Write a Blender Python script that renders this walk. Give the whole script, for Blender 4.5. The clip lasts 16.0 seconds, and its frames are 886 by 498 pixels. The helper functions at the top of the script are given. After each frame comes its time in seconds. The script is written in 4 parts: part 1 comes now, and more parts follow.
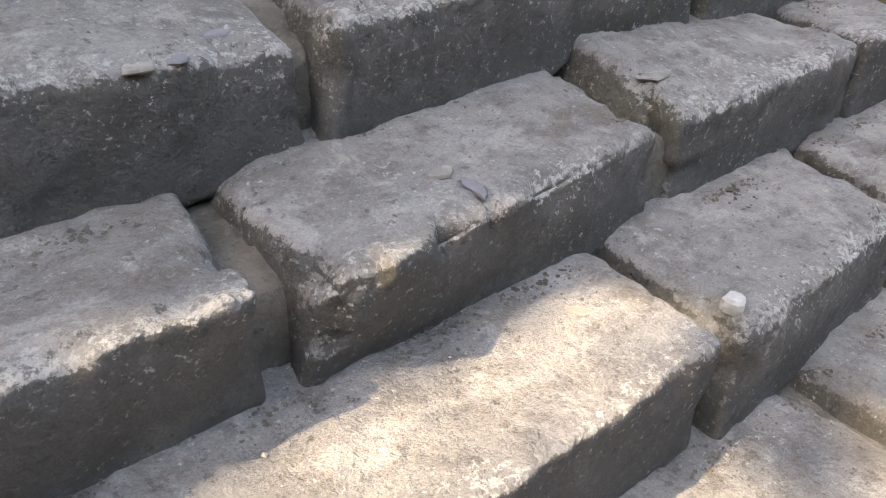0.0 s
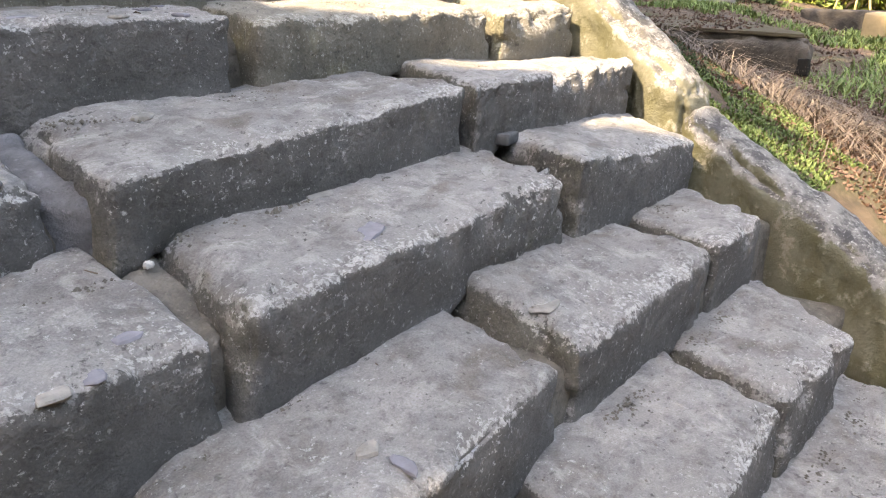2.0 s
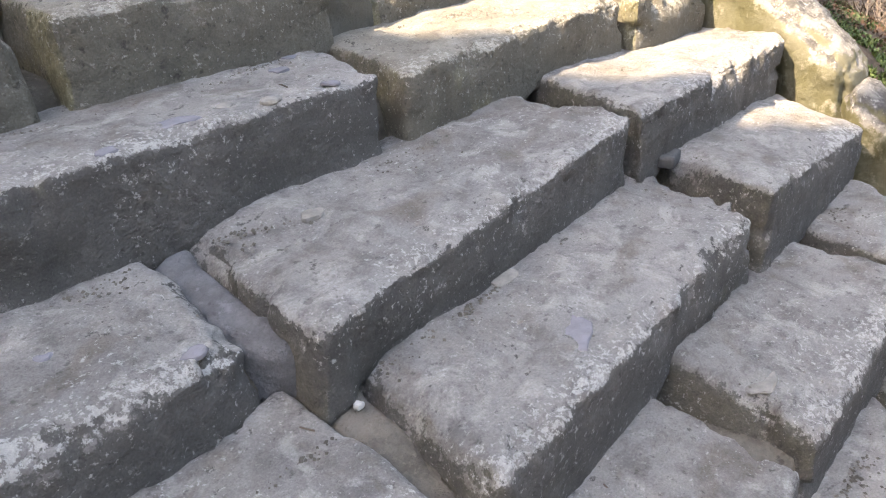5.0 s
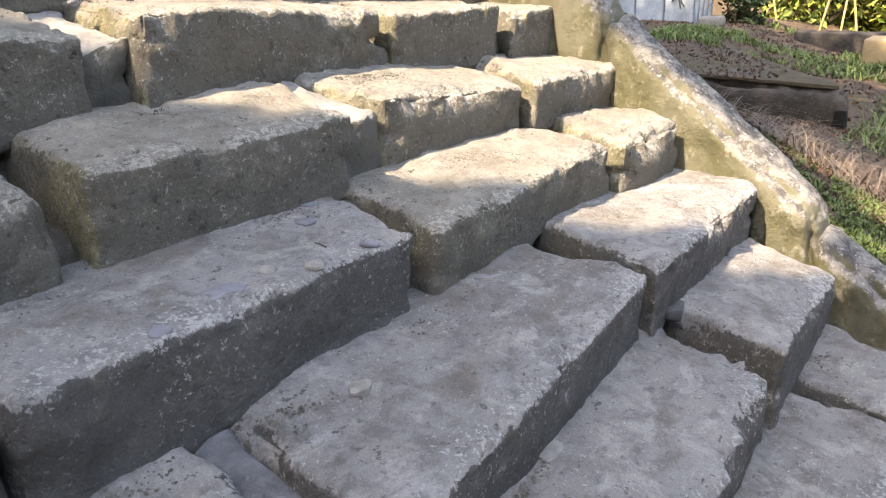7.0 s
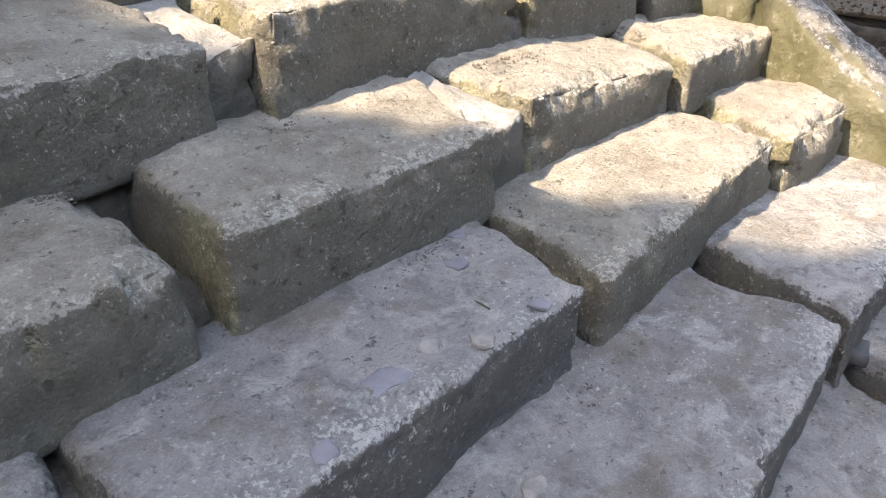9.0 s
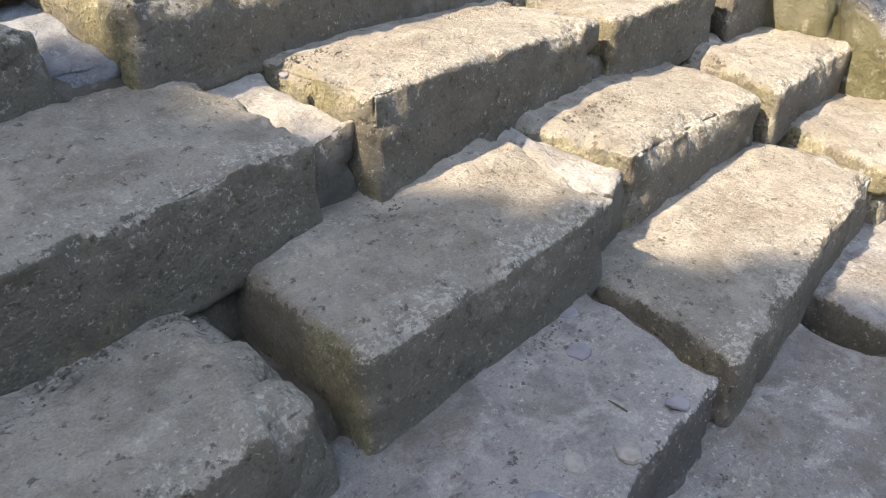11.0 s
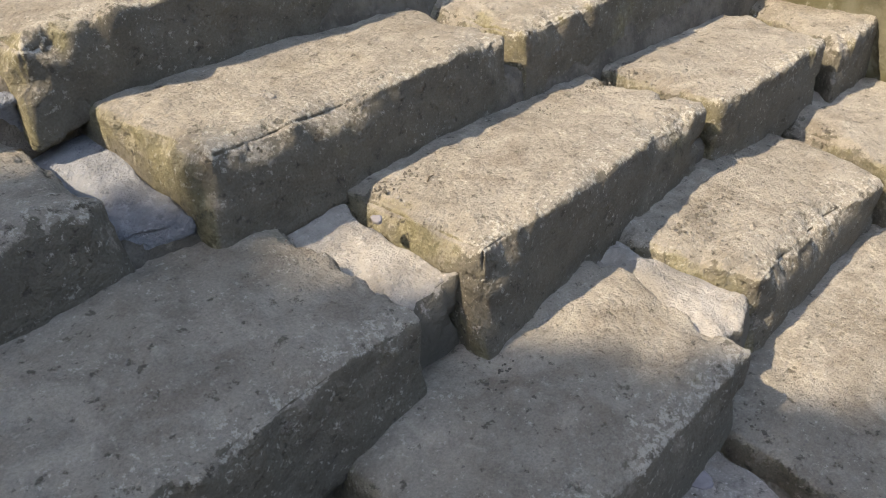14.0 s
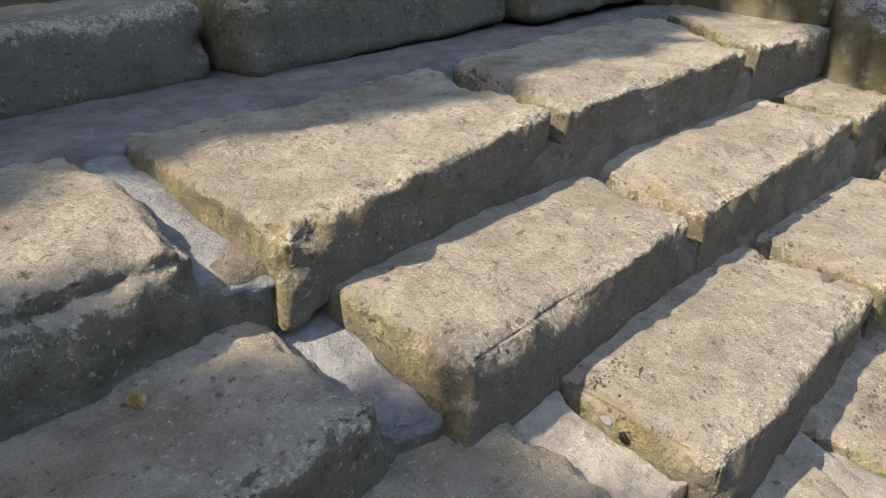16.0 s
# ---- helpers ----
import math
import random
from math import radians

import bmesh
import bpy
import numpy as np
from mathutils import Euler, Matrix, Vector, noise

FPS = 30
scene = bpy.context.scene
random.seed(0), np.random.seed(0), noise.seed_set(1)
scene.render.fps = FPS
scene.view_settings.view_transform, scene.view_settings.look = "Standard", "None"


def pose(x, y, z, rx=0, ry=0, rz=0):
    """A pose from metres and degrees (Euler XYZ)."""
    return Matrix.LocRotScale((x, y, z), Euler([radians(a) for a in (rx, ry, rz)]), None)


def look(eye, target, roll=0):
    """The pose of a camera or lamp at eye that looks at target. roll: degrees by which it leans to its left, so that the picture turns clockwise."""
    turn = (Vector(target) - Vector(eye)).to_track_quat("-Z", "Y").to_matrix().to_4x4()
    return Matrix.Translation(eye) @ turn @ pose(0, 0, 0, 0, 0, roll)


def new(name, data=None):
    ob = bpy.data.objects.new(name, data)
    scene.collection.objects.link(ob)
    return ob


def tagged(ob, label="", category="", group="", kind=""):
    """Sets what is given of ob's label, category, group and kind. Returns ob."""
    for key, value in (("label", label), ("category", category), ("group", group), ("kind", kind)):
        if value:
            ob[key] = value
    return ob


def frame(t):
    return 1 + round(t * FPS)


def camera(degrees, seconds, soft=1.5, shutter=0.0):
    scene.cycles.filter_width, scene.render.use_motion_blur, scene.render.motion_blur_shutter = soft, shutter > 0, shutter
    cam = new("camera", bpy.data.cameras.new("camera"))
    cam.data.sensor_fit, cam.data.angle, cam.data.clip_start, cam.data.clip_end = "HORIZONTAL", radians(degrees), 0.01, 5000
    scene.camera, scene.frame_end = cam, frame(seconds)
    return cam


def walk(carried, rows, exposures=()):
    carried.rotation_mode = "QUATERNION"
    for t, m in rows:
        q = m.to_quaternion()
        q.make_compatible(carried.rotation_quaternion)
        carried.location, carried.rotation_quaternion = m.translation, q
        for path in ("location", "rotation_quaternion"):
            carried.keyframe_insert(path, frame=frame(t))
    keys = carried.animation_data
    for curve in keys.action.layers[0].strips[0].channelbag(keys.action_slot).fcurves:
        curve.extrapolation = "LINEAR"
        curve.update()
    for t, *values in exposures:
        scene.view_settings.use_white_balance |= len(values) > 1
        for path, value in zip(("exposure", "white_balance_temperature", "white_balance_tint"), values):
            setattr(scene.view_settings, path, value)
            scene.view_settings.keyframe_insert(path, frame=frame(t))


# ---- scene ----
cam = camera(59.5, 16.0, 1.1)
PATH = [
    (0, (0.087, 0.082, 1.12), (1.192, 1.4, 0.101), 1.2),
    (0.5, (0.09, 0.12, 1.193), (1.233, 1.375, 0.137), 0.4),
    (1, (0.107, 0.114, 1.255), (1.323, 1.37, 0.282), -3.1),
    (1.5, (0.078, 0.112, 1.306), (1.497, 1.306, 0.557), -2.1),
    (2, (0.059, 0.181, 1.308), (1.518, 1.376, 0.64), 0.5),
    (2.5, (0.101, 0.335, 1.358), (1.486, 1.558, 0.593), 0.1),
    (3, (0.123, 0.375, 1.405), (1.412, 1.622, 0.521), -2.9),
    (3.5, (0.122, 0.419, 1.424), (1.41, 1.628, 0.488), -3.0),
    (4, (0.13, 0.445, 1.46), (1.373, 1.755, 0.603), -5.3),
    (6.5, (-0.004, 0.778, 1.738), (1.474, 1.842, 0.911), -2.7),
    (7, (-0.007, 0.834, 1.742), (1.515, 1.94, 1.061), -1.3),
    (7.5, (0.047, 0.934, 1.746), (1.523, 2.049, 0.986), -0.4),
    (8, (0.117, 1.028, 1.852), (1.462, 2.235, 0.994), -2.0),
    (10.5, (0.126, 1.381, 1.983), (1.487, 2.512, 1.05), -0.9),
    (11, (0.123, 1.425, 2.088), (1.416, 2.619, 1.138), -4.4),
    (11.5, (0.13, 1.443, 2.125), (1.514, 2.576, 1.23), -3.4),
    (12, (0.117, 1.467, 2.15), (1.532, 2.636, 1.354), -3.0),
    (12.5, (0.142, 1.527, 2.141), (1.55, 2.709, 1.353), -3.4),
    (13, (0.214, 1.69, 2.217), (1.517, 2.921, 1.33), -3.5),
    (13.5, (0.262, 1.723, 2.287), (1.497, 2.983, 1.344), -6.0),
    (14, (0.272, 1.728, 2.295), (1.494, 2.965, 1.307), -6.5),
    (14.5, (0.24, 1.786, 2.337), (1.502, 3.036, 1.418), -6.0),
    (15, (0.157, 1.936, 2.353), (1.419, 3.22, 1.481), -1.8),
    (15.5, (0.08, 2.061, 2.454), (1.315, 3.353, 1.558), -1.0),
    (16, (0.057, 2.058, 2.573), (1.322, 3.347, 1.713), -2.5),
]
EXPOSURES = [(0.0, 3.36, 9800, 14), (1.0, 3.5, 9900, 14), (3.5, 3.82, 9900, 15), (7.0, 3.26, 9050, 15), (8.0, 3.28, 8900, 15), (11.0, 3.0, 8700, 13), (12.5, 2.66, 8600, 13), (16.0, 2.38, 8850, 12)]
walk(cam, [(t, look(eye, target, roll)) for t, eye, target, roll in PATH], EXPOSURES)

# ---------------------------------------------------------------- light
SUN_WAY = Vector((0.75, -0.19, -1.0)).normalized()   # the way the sunlight travels
world = bpy.data.worlds.new("daylight")
scene.world = world
world.use_nodes = True
sky = world.node_tree.nodes.new("ShaderNodeTexSky")
sky.sky_type, sky.sun_disc = "NISHITA", False
sky.sun_elevation = math.asin(-SUN_WAY.z)
sky.sun_rotation = math.atan2(-SUN_WAY.x, -SUN_WAY.y)
sky_out = world.node_tree.nodes["Background"]
sky_out.inputs["Strength"].default_value = 0.15
world.node_tree.links.new(sky.outputs[0], sky_out.inputs["Color"])
sun_data = bpy.data.lights.new("sun", "SUN")
sun_data.energy, sun_data.angle, sun_data.color = 1.62, radians(0.6), (1.0, 0.96, 0.88)
sun = new("sun", sun_data)
sun.matrix_world = look((-7.5, 3.2, 10.0), Vector((-7.5, 3.2, 10.0)) + SUN_WAY)


# ---------------------------------------------------------------- numeric noise
def hash3(ix, iy, iz, seed):
    h = (ix * 374761393 + iy * 668265263 + iz * 2147483647 + seed * 974711) & 0xFFFFFFFF
    h = ((h ^ (h >> 13)) * 1274126177) & 0xFFFFFFFF
    h = ((h ^ (h >> 15)) * 2246822519) & 0xFFFFFFFF
    return ((h ^ (h >> 16)) & 0xFFFF) / 65535.0


def vnoise(p, scale, seed=0):
    """Smooth value noise, -1 to 1, at the points p (n x 3)."""
    q = np.asarray(p, dtype=float) * scale + 1000.0
    i = np.floor(q).astype(np.int64)
    f = q - i
    f = f * f * (3 - 2 * f)
    out = 0.0
    for dx in (0, 1):
        wx = f[:, 0] if dx else 1 - f[:, 0]
        for dy in (0, 1):
            wy = f[:, 1] if dy else 1 - f[:, 1]
            for dz in (0, 1):
                wz = f[:, 2] if dz else 1 - f[:, 2]
                out = out + wx * wy * wz * hash3(i[:, 0] + dx, i[:, 1] + dy, i[:, 2] + dz, seed)
    return out * 2 - 1


def fbm(p, scale, octaves=3, seed=0):
    total, amp, norm = 0.0, 1.0, 0.0
    for k in range(octaves):
        total = total + amp * vnoise(p, scale * 2.03 ** k, seed + 17 * k)
        norm += amp
        amp *= 0.5
    return total / norm


# ---------------------------------------------------------------- materials
class Nodes:
    """A short way to write a node material."""

    def __init__(self, name):
        self.mat = bpy.data.materials.new(name)
        self.mat.use_nodes = True
        self.tree = self.mat.node_tree
        self.bsdf = self.tree.nodes["Principled BSDF"]

    def add(self, kind, **values):
        n = self.tree.nodes.new(kind)
        for key, value in values.items():
            if key in n.inputs:
                self.feed(n.inputs[key], value)
            else:
                setattr(n, key, value)
        return n

    def feed(self, socket, value):
        if isinstance(value, bpy.types.NodeSocket):
            self.tree.links.new(value, socket)
        else:
            socket.default_value = value

    def coords(self, shift=True):
        c = self.tree.nodes.new("ShaderNodeTexCoord").outputs["Object"]
        if not shift:
            return c
        r = self.tree.nodes.new("ShaderNodeObjectInfo").outputs["Random"]
        v = self.add("ShaderNodeVectorMath", operation="SCALE")
        self.feed(v.inputs[0], (37.0, 19.0, 53.0))
        self.feed(v.inputs["Scale"], r)
        a = self.add("ShaderNodeVectorMath", operation="ADD")
        self.feed(a.inputs[0], c)
        self.feed(a.inputs[1], v.outputs[0])
        return a.outputs[0]

    def noise(self, vec, scale, detail=5.0, rough=0.55, warp=0.0):
        n = self.add("ShaderNodeTexNoise", Scale=scale, Detail=detail, Roughness=rough, Distortion=warp)
        self.feed(n.inputs["Vector"], vec)
        return n.outputs["Fac"]

    def ramp(self, fac, lo, hi, a=0.0, b=1.0):
        n = self.add("ShaderNodeMapRange", interpolation_type="SMOOTHSTEP")
        for key, value in (("Value", fac), ("From Min", lo), ("From Max", hi), ("To Min", a), ("To Max", b)):
            self.feed(n.inputs[key], value)
        return n.outputs["Result"]

    def math(self, op, a, b=0.0):
        n = self.add("ShaderNodeMath", operation=op)
        self.feed(n.inputs[0], a)
        self.feed(n.inputs[1], b)
        return n.outputs[0]

    def mix(self, fac, a, b, blend="MIX"):
        n = self.add("ShaderNodeMix", data_type="RGBA", blend_type=blend)
        self.feed(n.inputs[0], fac)
        for k, value in ((6, a), (7, b)):
            self.feed(n.inputs[k], value if isinstance(value, bpy.types.NodeSocket) else (*value, 1.0))
        return n.outputs[2]

    def done(self, color, rough=0.9, height=None, depth=0.01, spec=0.25):
        self.feed(self.bsdf.inputs["Base Color"], color if isinstance(color, bpy.types.NodeSocket) else (*color, 1.0))
        self.feed(self.bsdf.inputs["Roughness"], rough)
        self.bsdf.inputs["Specular IOR Level"].default_value = spec
        if height is not None:
            b = self.add("ShaderNodeBump", Strength=1.0, Distance=depth)
            self.feed(b.inputs["Height"], height)
            self.tree.links.new(b.outputs[0], self.bsdf.inputs["Normal"])
        return self.mat


def stone_material(name, light, dark, crust_shade_color, crust_shade, algae, pale, bloom, pit, mottle):
    """Old sandstone: mottled, gritty, upright faces black-crusted and darkened further for shade, pale lichen specks
    and yellow algae.
    """
    k = Nodes(name)
    v = k.coords()
    big, mid = k.noise(v, 3.0, 10, 0.66, 0.3), k.noise(v, 15.0, 9, 0.70)
    fine, grit = k.noise(v, 60.0, 6, 0.70), k.noise(v, 230.0, 3, 0.65)
    geo = k.tree.nodes.new("ShaderNodeNewGeometry")
    nrm = k.add("ShaderNodeSeparateXYZ")
    k.tree.links.new(geo.outputs["Normal"], nrm.inputs[0])
    wear = k.add("ShaderNodeAttribute", attribute_name="wear").outputs["Fac"]
    color = k.mix(k.ramp(big, 0.3, 0.7), light, dark)
    color = k.mix(k.ramp(mid, 0.45, 0.64, 0.0, mottle), color, tuple(c * 0.62 for c in dark))
    color = k.mix(k.ramp(k.noise(v, 9.0, 10, 0.72, 0.5), 0.51, 0.63, 0.0, mottle), color, tuple(c * 1.28 for c in light))
    # brown grime lying in broad patches
    grime = k.math("MULTIPLY", k.ramp(k.noise(v, 6.0, 5, 0.6, 0.6), 0.50, 0.70, 0.0, 0.5), k.ramp(wear, 0.0, 0.4, 1.0, 0.2))
    color = k.mix(grime, color, (0.17, 0.14, 0.11))
    # black crust on the upright faces, deepened to carry their shade, with a torn edge
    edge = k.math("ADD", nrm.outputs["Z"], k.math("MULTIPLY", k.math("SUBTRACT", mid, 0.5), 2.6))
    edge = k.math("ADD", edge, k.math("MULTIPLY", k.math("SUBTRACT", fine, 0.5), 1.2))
    film = k.math("MULTIPLY", k.ramp(edge, 0.38, 0.60, 1.0, 0.0), k.ramp(big, 0.25, 0.7, crust_shade, crust_shade * 0.7))
    color = k.mix(film, color, k.mix(k.ramp(mid, 0.3, 0.7), crust_shade_color, tuple(c * 2.0 for c in crust_shade_color)))
    # algae, thickest on the ends that face the morning side
    west = k.ramp(nrm.outputs["X"], -0.8, -0.25, 0.06, -0.12)
    green = k.ramp(k.math("ADD", k.noise(v, 4.5, 4, 0.6), west), 0.48, 0.66, 0.0, algae)
    green = k.math("MULTIPLY", green, k.ramp(nrm.outputs["Z"], 0.75, 0.98, 1.0, 0.2))
    color = k.mix(green, color, k.mix(k.ramp(fine, 0.35, 0.65), (0.20, 0.185, 0.10), (0.34, 0.31, 0.18)))
    # pale lichen, thickest along the worn noses
    thick = k.math("MULTIPLY", wear, k.ramp(k.math("ADD", big, k.math("MULTIPLY", mid, 0.6)), 0.60, 1.0, 0.0, 0.17))
    thick = k.math("MULTIPLY", thick, k.ramp(nrm.outputs["Z"], 0.15, 0.6))
    speck = k.ramp(k.math("ADD", k.noise(v, 80.0, 4, 0.75), thick), 0.58, 0.66)
    patch = k.ramp(k.math("ADD", k.noise(v, 5.5, 3), k.math("MULTIPLY", wear, 0.15)), 0.40, 0.62, 0.15, 1.0)
    color = k.mix(k.math("MULTIPLY", speck, k.math("MULTIPLY", patch, 0.72 * bloom)), color, pale)
    # dark pits and grit
    pits = k.ramp(k.noise(v, 42.0, 5, 0.66), 0.60, 0.68, 0.0, pit)
    color = k.mix(pits, color, tuple(c * 0.4 for c in dark))
    color = k.mix(1.0, color, k.mix(k.ramp(grit, 0.28, 0.72), (0.86, 0.86, 0.86), (1.12, 1.12, 1.12)), "MULTIPLY")
    height = k.math("ADD", k.math("MULTIPLY", mid, 0.75), k.math("ADD", k.math("MULTIPLY", fine, 0.27), k.math("MULTIPLY", grit, 0.02)))
    height = k.math("SUBTRACT", height, k.math("MULTIPLY", pits, 0.25))
    return k.done(color, 0.93, height, 0.038)


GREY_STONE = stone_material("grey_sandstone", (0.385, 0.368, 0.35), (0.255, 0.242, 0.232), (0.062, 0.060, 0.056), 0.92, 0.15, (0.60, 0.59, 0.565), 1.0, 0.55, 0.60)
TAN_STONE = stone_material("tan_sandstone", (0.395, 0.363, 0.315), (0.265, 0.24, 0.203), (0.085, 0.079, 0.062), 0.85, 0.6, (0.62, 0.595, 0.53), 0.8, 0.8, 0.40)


def mortar_material(name, light, dark, crust_shade=0.0):
    k = Nodes(name)
    v = k.coords()
    a, b, c = k.noise(v, 8.0, 10, 0.7), k.noise(v, 45.0, 6, 0.7), k.noise(v, 200.0, 2)
    color = k.mix(k.ramp(a, 0.38, 0.62), light, dark)
    color = k.mix(k.ramp(b, 0.56, 0.68, 0, 0.45), color, tuple(x * 1.5 for x in light))
    color = k.mix(k.ramp(k.noise(v, 30.0, 5, 0.7), 0.60, 0.68, 0, 0.5), color, tuple(x * 0.5 for x in dark))
    if crust_shade:
        # upright faces darkened as on the stones: black crust with shade painted in
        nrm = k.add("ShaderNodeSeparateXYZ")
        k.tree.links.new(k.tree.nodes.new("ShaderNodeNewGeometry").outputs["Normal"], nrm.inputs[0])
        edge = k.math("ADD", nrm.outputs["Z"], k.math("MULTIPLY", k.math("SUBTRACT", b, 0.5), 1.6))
        color = k.mix(k.ramp(edge, 0.40, 0.62, crust_shade, 0.0), color, k.mix(a, (0.08, 0.076, 0.064), (0.16, 0.15, 0.125)))
    return k.done(color, 0.92, k.math("ADD", k.math("MULTIPLY", a, 0.6), k.math("ADD", k.math("MULTIPLY", b, 0.5), k.math("MULTIPLY", c, 0.15))), 0.03)


MORTAR = mortar_material("cement_mortar", (0.25, 0.265, 0.29), (0.15, 0.16, 0.18))
LEDGE_MORTAR = mortar_material("old_ledge_cement", (0.20, 0.20, 0.207), (0.12, 0.12, 0.124))
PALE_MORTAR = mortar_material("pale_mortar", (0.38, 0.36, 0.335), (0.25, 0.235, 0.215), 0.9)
BED = mortar_material("dirty_bed_mortar", (0.20, 0.18, 0.155), (0.11, 0.10, 0.085))


def coping_material():
    k = Nodes("lichened_coping")
    v = k.coords()
    big, mid, fine = k.noise(v, 4.0, 9, 0.66, 0.3), k.noise(v, 16.0, 9, 0.7), k.noise(v, 70.0, 6, 0.7)
    geo = k.tree.nodes.new("ShaderNodeNewGeometry")
    nrm = k.add("ShaderNodeSeparateXYZ")
    k.tree.links.new(geo.outputs["Normal"], nrm.inputs[0])
    # olive algae tone of the sides, taken darker to stand in for part shade
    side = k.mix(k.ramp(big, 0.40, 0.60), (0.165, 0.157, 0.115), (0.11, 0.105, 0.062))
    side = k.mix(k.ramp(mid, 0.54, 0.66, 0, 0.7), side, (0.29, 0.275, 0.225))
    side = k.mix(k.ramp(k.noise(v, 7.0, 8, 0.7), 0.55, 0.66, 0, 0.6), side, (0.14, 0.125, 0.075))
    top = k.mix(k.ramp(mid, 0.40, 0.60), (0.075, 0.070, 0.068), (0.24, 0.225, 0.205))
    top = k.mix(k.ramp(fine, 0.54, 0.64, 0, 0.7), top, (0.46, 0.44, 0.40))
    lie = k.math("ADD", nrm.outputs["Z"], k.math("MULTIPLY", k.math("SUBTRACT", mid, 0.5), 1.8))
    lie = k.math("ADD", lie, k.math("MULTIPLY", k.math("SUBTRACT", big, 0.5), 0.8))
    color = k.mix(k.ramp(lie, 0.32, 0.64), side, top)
    return k.done(color, 0.92, k.math("ADD", k.math("MULTIPLY", mid, 0.7), k.math("MULTIPLY", fine, 0.25)), 0.024)


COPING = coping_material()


def soil_material():
    k = Nodes("litter_and_soil")
    v = k.coords(False)
    big, mid, fine = k.noise(v, 0.9, 8, 0.66), k.noise(v, 9.0, 10, 0.72), k.noise(v, 55.0, 6, 0.72)
    color = k.mix(k.ramp(mid, 0.35, 0.65), (0.075, 0.052, 0.040), (0.15, 0.105, 0.075))
    color = k.mix(k.ramp(fine, 0.58, 0.7, 0, 0.7), color, (0.26, 0.21, 0.15))
    color = k.mix(k.ramp(big, 0.5, 0.68, 0, 0.65), color, (0.075, 0.085, 0.035))
    return k.done(color, 0.95, k.math("ADD", mid, k.math("MULTIPLY", fine, 0.6)), 0.03)


SOIL = soil_material()


def plain_material(name, a, b, scale=30.0, rough=0.9, depth=0.004, spec=0.25):
    k = Nodes(name)
    v = k.coords()
    n, f = k.noise(v, scale, 5, 0.6), k.noise(v, scale * 5, 3, 0.6)
    return k.done(k.mix(k.ramp(n, 0.3, 0.7), a, b), rough, k.math("ADD", n, k.math("MULTIPLY", f, 0.4)), depth, spec)


def leaf_material(name, a, b):
    k = Nodes(name)
    r = k.tree.nodes.new("ShaderNodeNewGeometry").outputs["Random Per Island"]
    n = k.noise(k.coords(False), 14.0, 3)
    color = k.mix(r, a, b)
    color = k.mix(k.ramp(n, 0.35, 0.7, 0, 0.4), color, tuple(c * 0.6 for c in a))
    return k.done(color, 0.6, None, 0.0, 0.3)


LEAF = leaf_material("tree_leaf", (0.045, 0.085, 0.018), (0.10, 0.14, 0.03))
BRIGHT_LEAF = leaf_material("bush_leaf", (0.10, 0.16, 0.03), (0.30, 0.30, 0.07))
DARK_LEAF = leaf_material("dark_bush_leaf", (0.02, 0.035, 0.012), (0.05, 0.075, 0.03))
GRASS = leaf_material("grass_blade", (0.075, 0.13, 0.03), (0.20, 0.25, 0.08))
CREEPER = leaf_material("ground_cover_leaf", (0.05, 0.09, 0.022), (0.135, 0.175, 0.055))
STRAW = leaf_material("dry_straw", (0.08, 0.055, 0.043), (0.19, 0.15, 0.115))
LITTER = leaf_material("fallen_leaf", (0.075, 0.040, 0.030), (0.16, 0.095, 0.065))
WOODS = plain_material("backdrop_foliage", (0.035, 0.055, 0.016), (0.075, 0.095, 0.03), 1.3, 0.9, 0.2)
BARK = plain_material("bark", (0.11, 0.085, 0.06), (0.05, 0.04, 0.03), 12.0, 0.95, 0.03)
PALE_STONE = plain_material("pale_pebble", (0.50, 0.49, 0.46), (0.36, 0.35, 0.33), 40.0)
PURPLE_STONE = plain_material("slate_flake", (0.20, 0.193, 0.212), (0.15, 0.145, 0.158), 30.0)
GREY_PEBBLE = plain_material("grey_pebble", (0.27, 0.25, 0.225), (0.17, 0.16, 0.145), 35.0)
HOLE = plain_material("black_hollow", (0.012, 0.011, 0.010), (0.02, 0.018, 0.016), 20.0)
DARK_CHIP = plain_material("dark_slate", (0.06, 0.06, 0.062), (0.10, 0.10, 0.10), 30.0)
PLATFORM = plain_material("mossy_concrete", (0.105, 0.09, 0.075), (0.05, 0.044, 0.038), 7.0, 0.95, 0.02)
MOSS = plain_material("moss", (0.085, 0.072, 0.042), (0.085, 0.062, 0.046), 4.0, 0.95, 0.02)
WHITEWASH = plain_material("peeling_blue_whitewash", (0.44, 0.50, 0.55), (0.25, 0.31, 0.37), 5.0, 0.9, 0.006)
TAR = plain_material("dark_crack_paint", (0.05, 0.055, 0.07), (0.09, 0.10, 0.11), 10.0)
BAMBOO = plain_material("dry_cane", (0.52, 0.42, 0.20), (0.36, 0.27, 0.12), 9.0, 0.6)
SAWN = plain_material("sawn_sandstone", (0.42, 0.30, 0.17), (0.30, 0.22, 0.13), 8.0)
LOG = plain_material("weathered_timber", (0.07, 0.06, 0.053), (0.035, 0.032, 0.03), 8.0, 0.95, 0.02)


# ---------------------------------------------------------------- mesh helpers
def mesh_from(name, verts, faces, material, smooth=True, wear=None):
    me = bpy.data.meshes.new(name)
    me.from_pydata([tuple(v) for v in verts], [], faces)
    me.materials.append(material)
    if smooth:
        me.polygons.foreach_set("use_smooth", [True] * len(me.polygons))
    if wear is not None:
        me.attributes.new("wear", "FLOAT", "POINT").data.foreach_set("value", np.asarray(wear, dtype=np.float32))
    me.update()
    return me


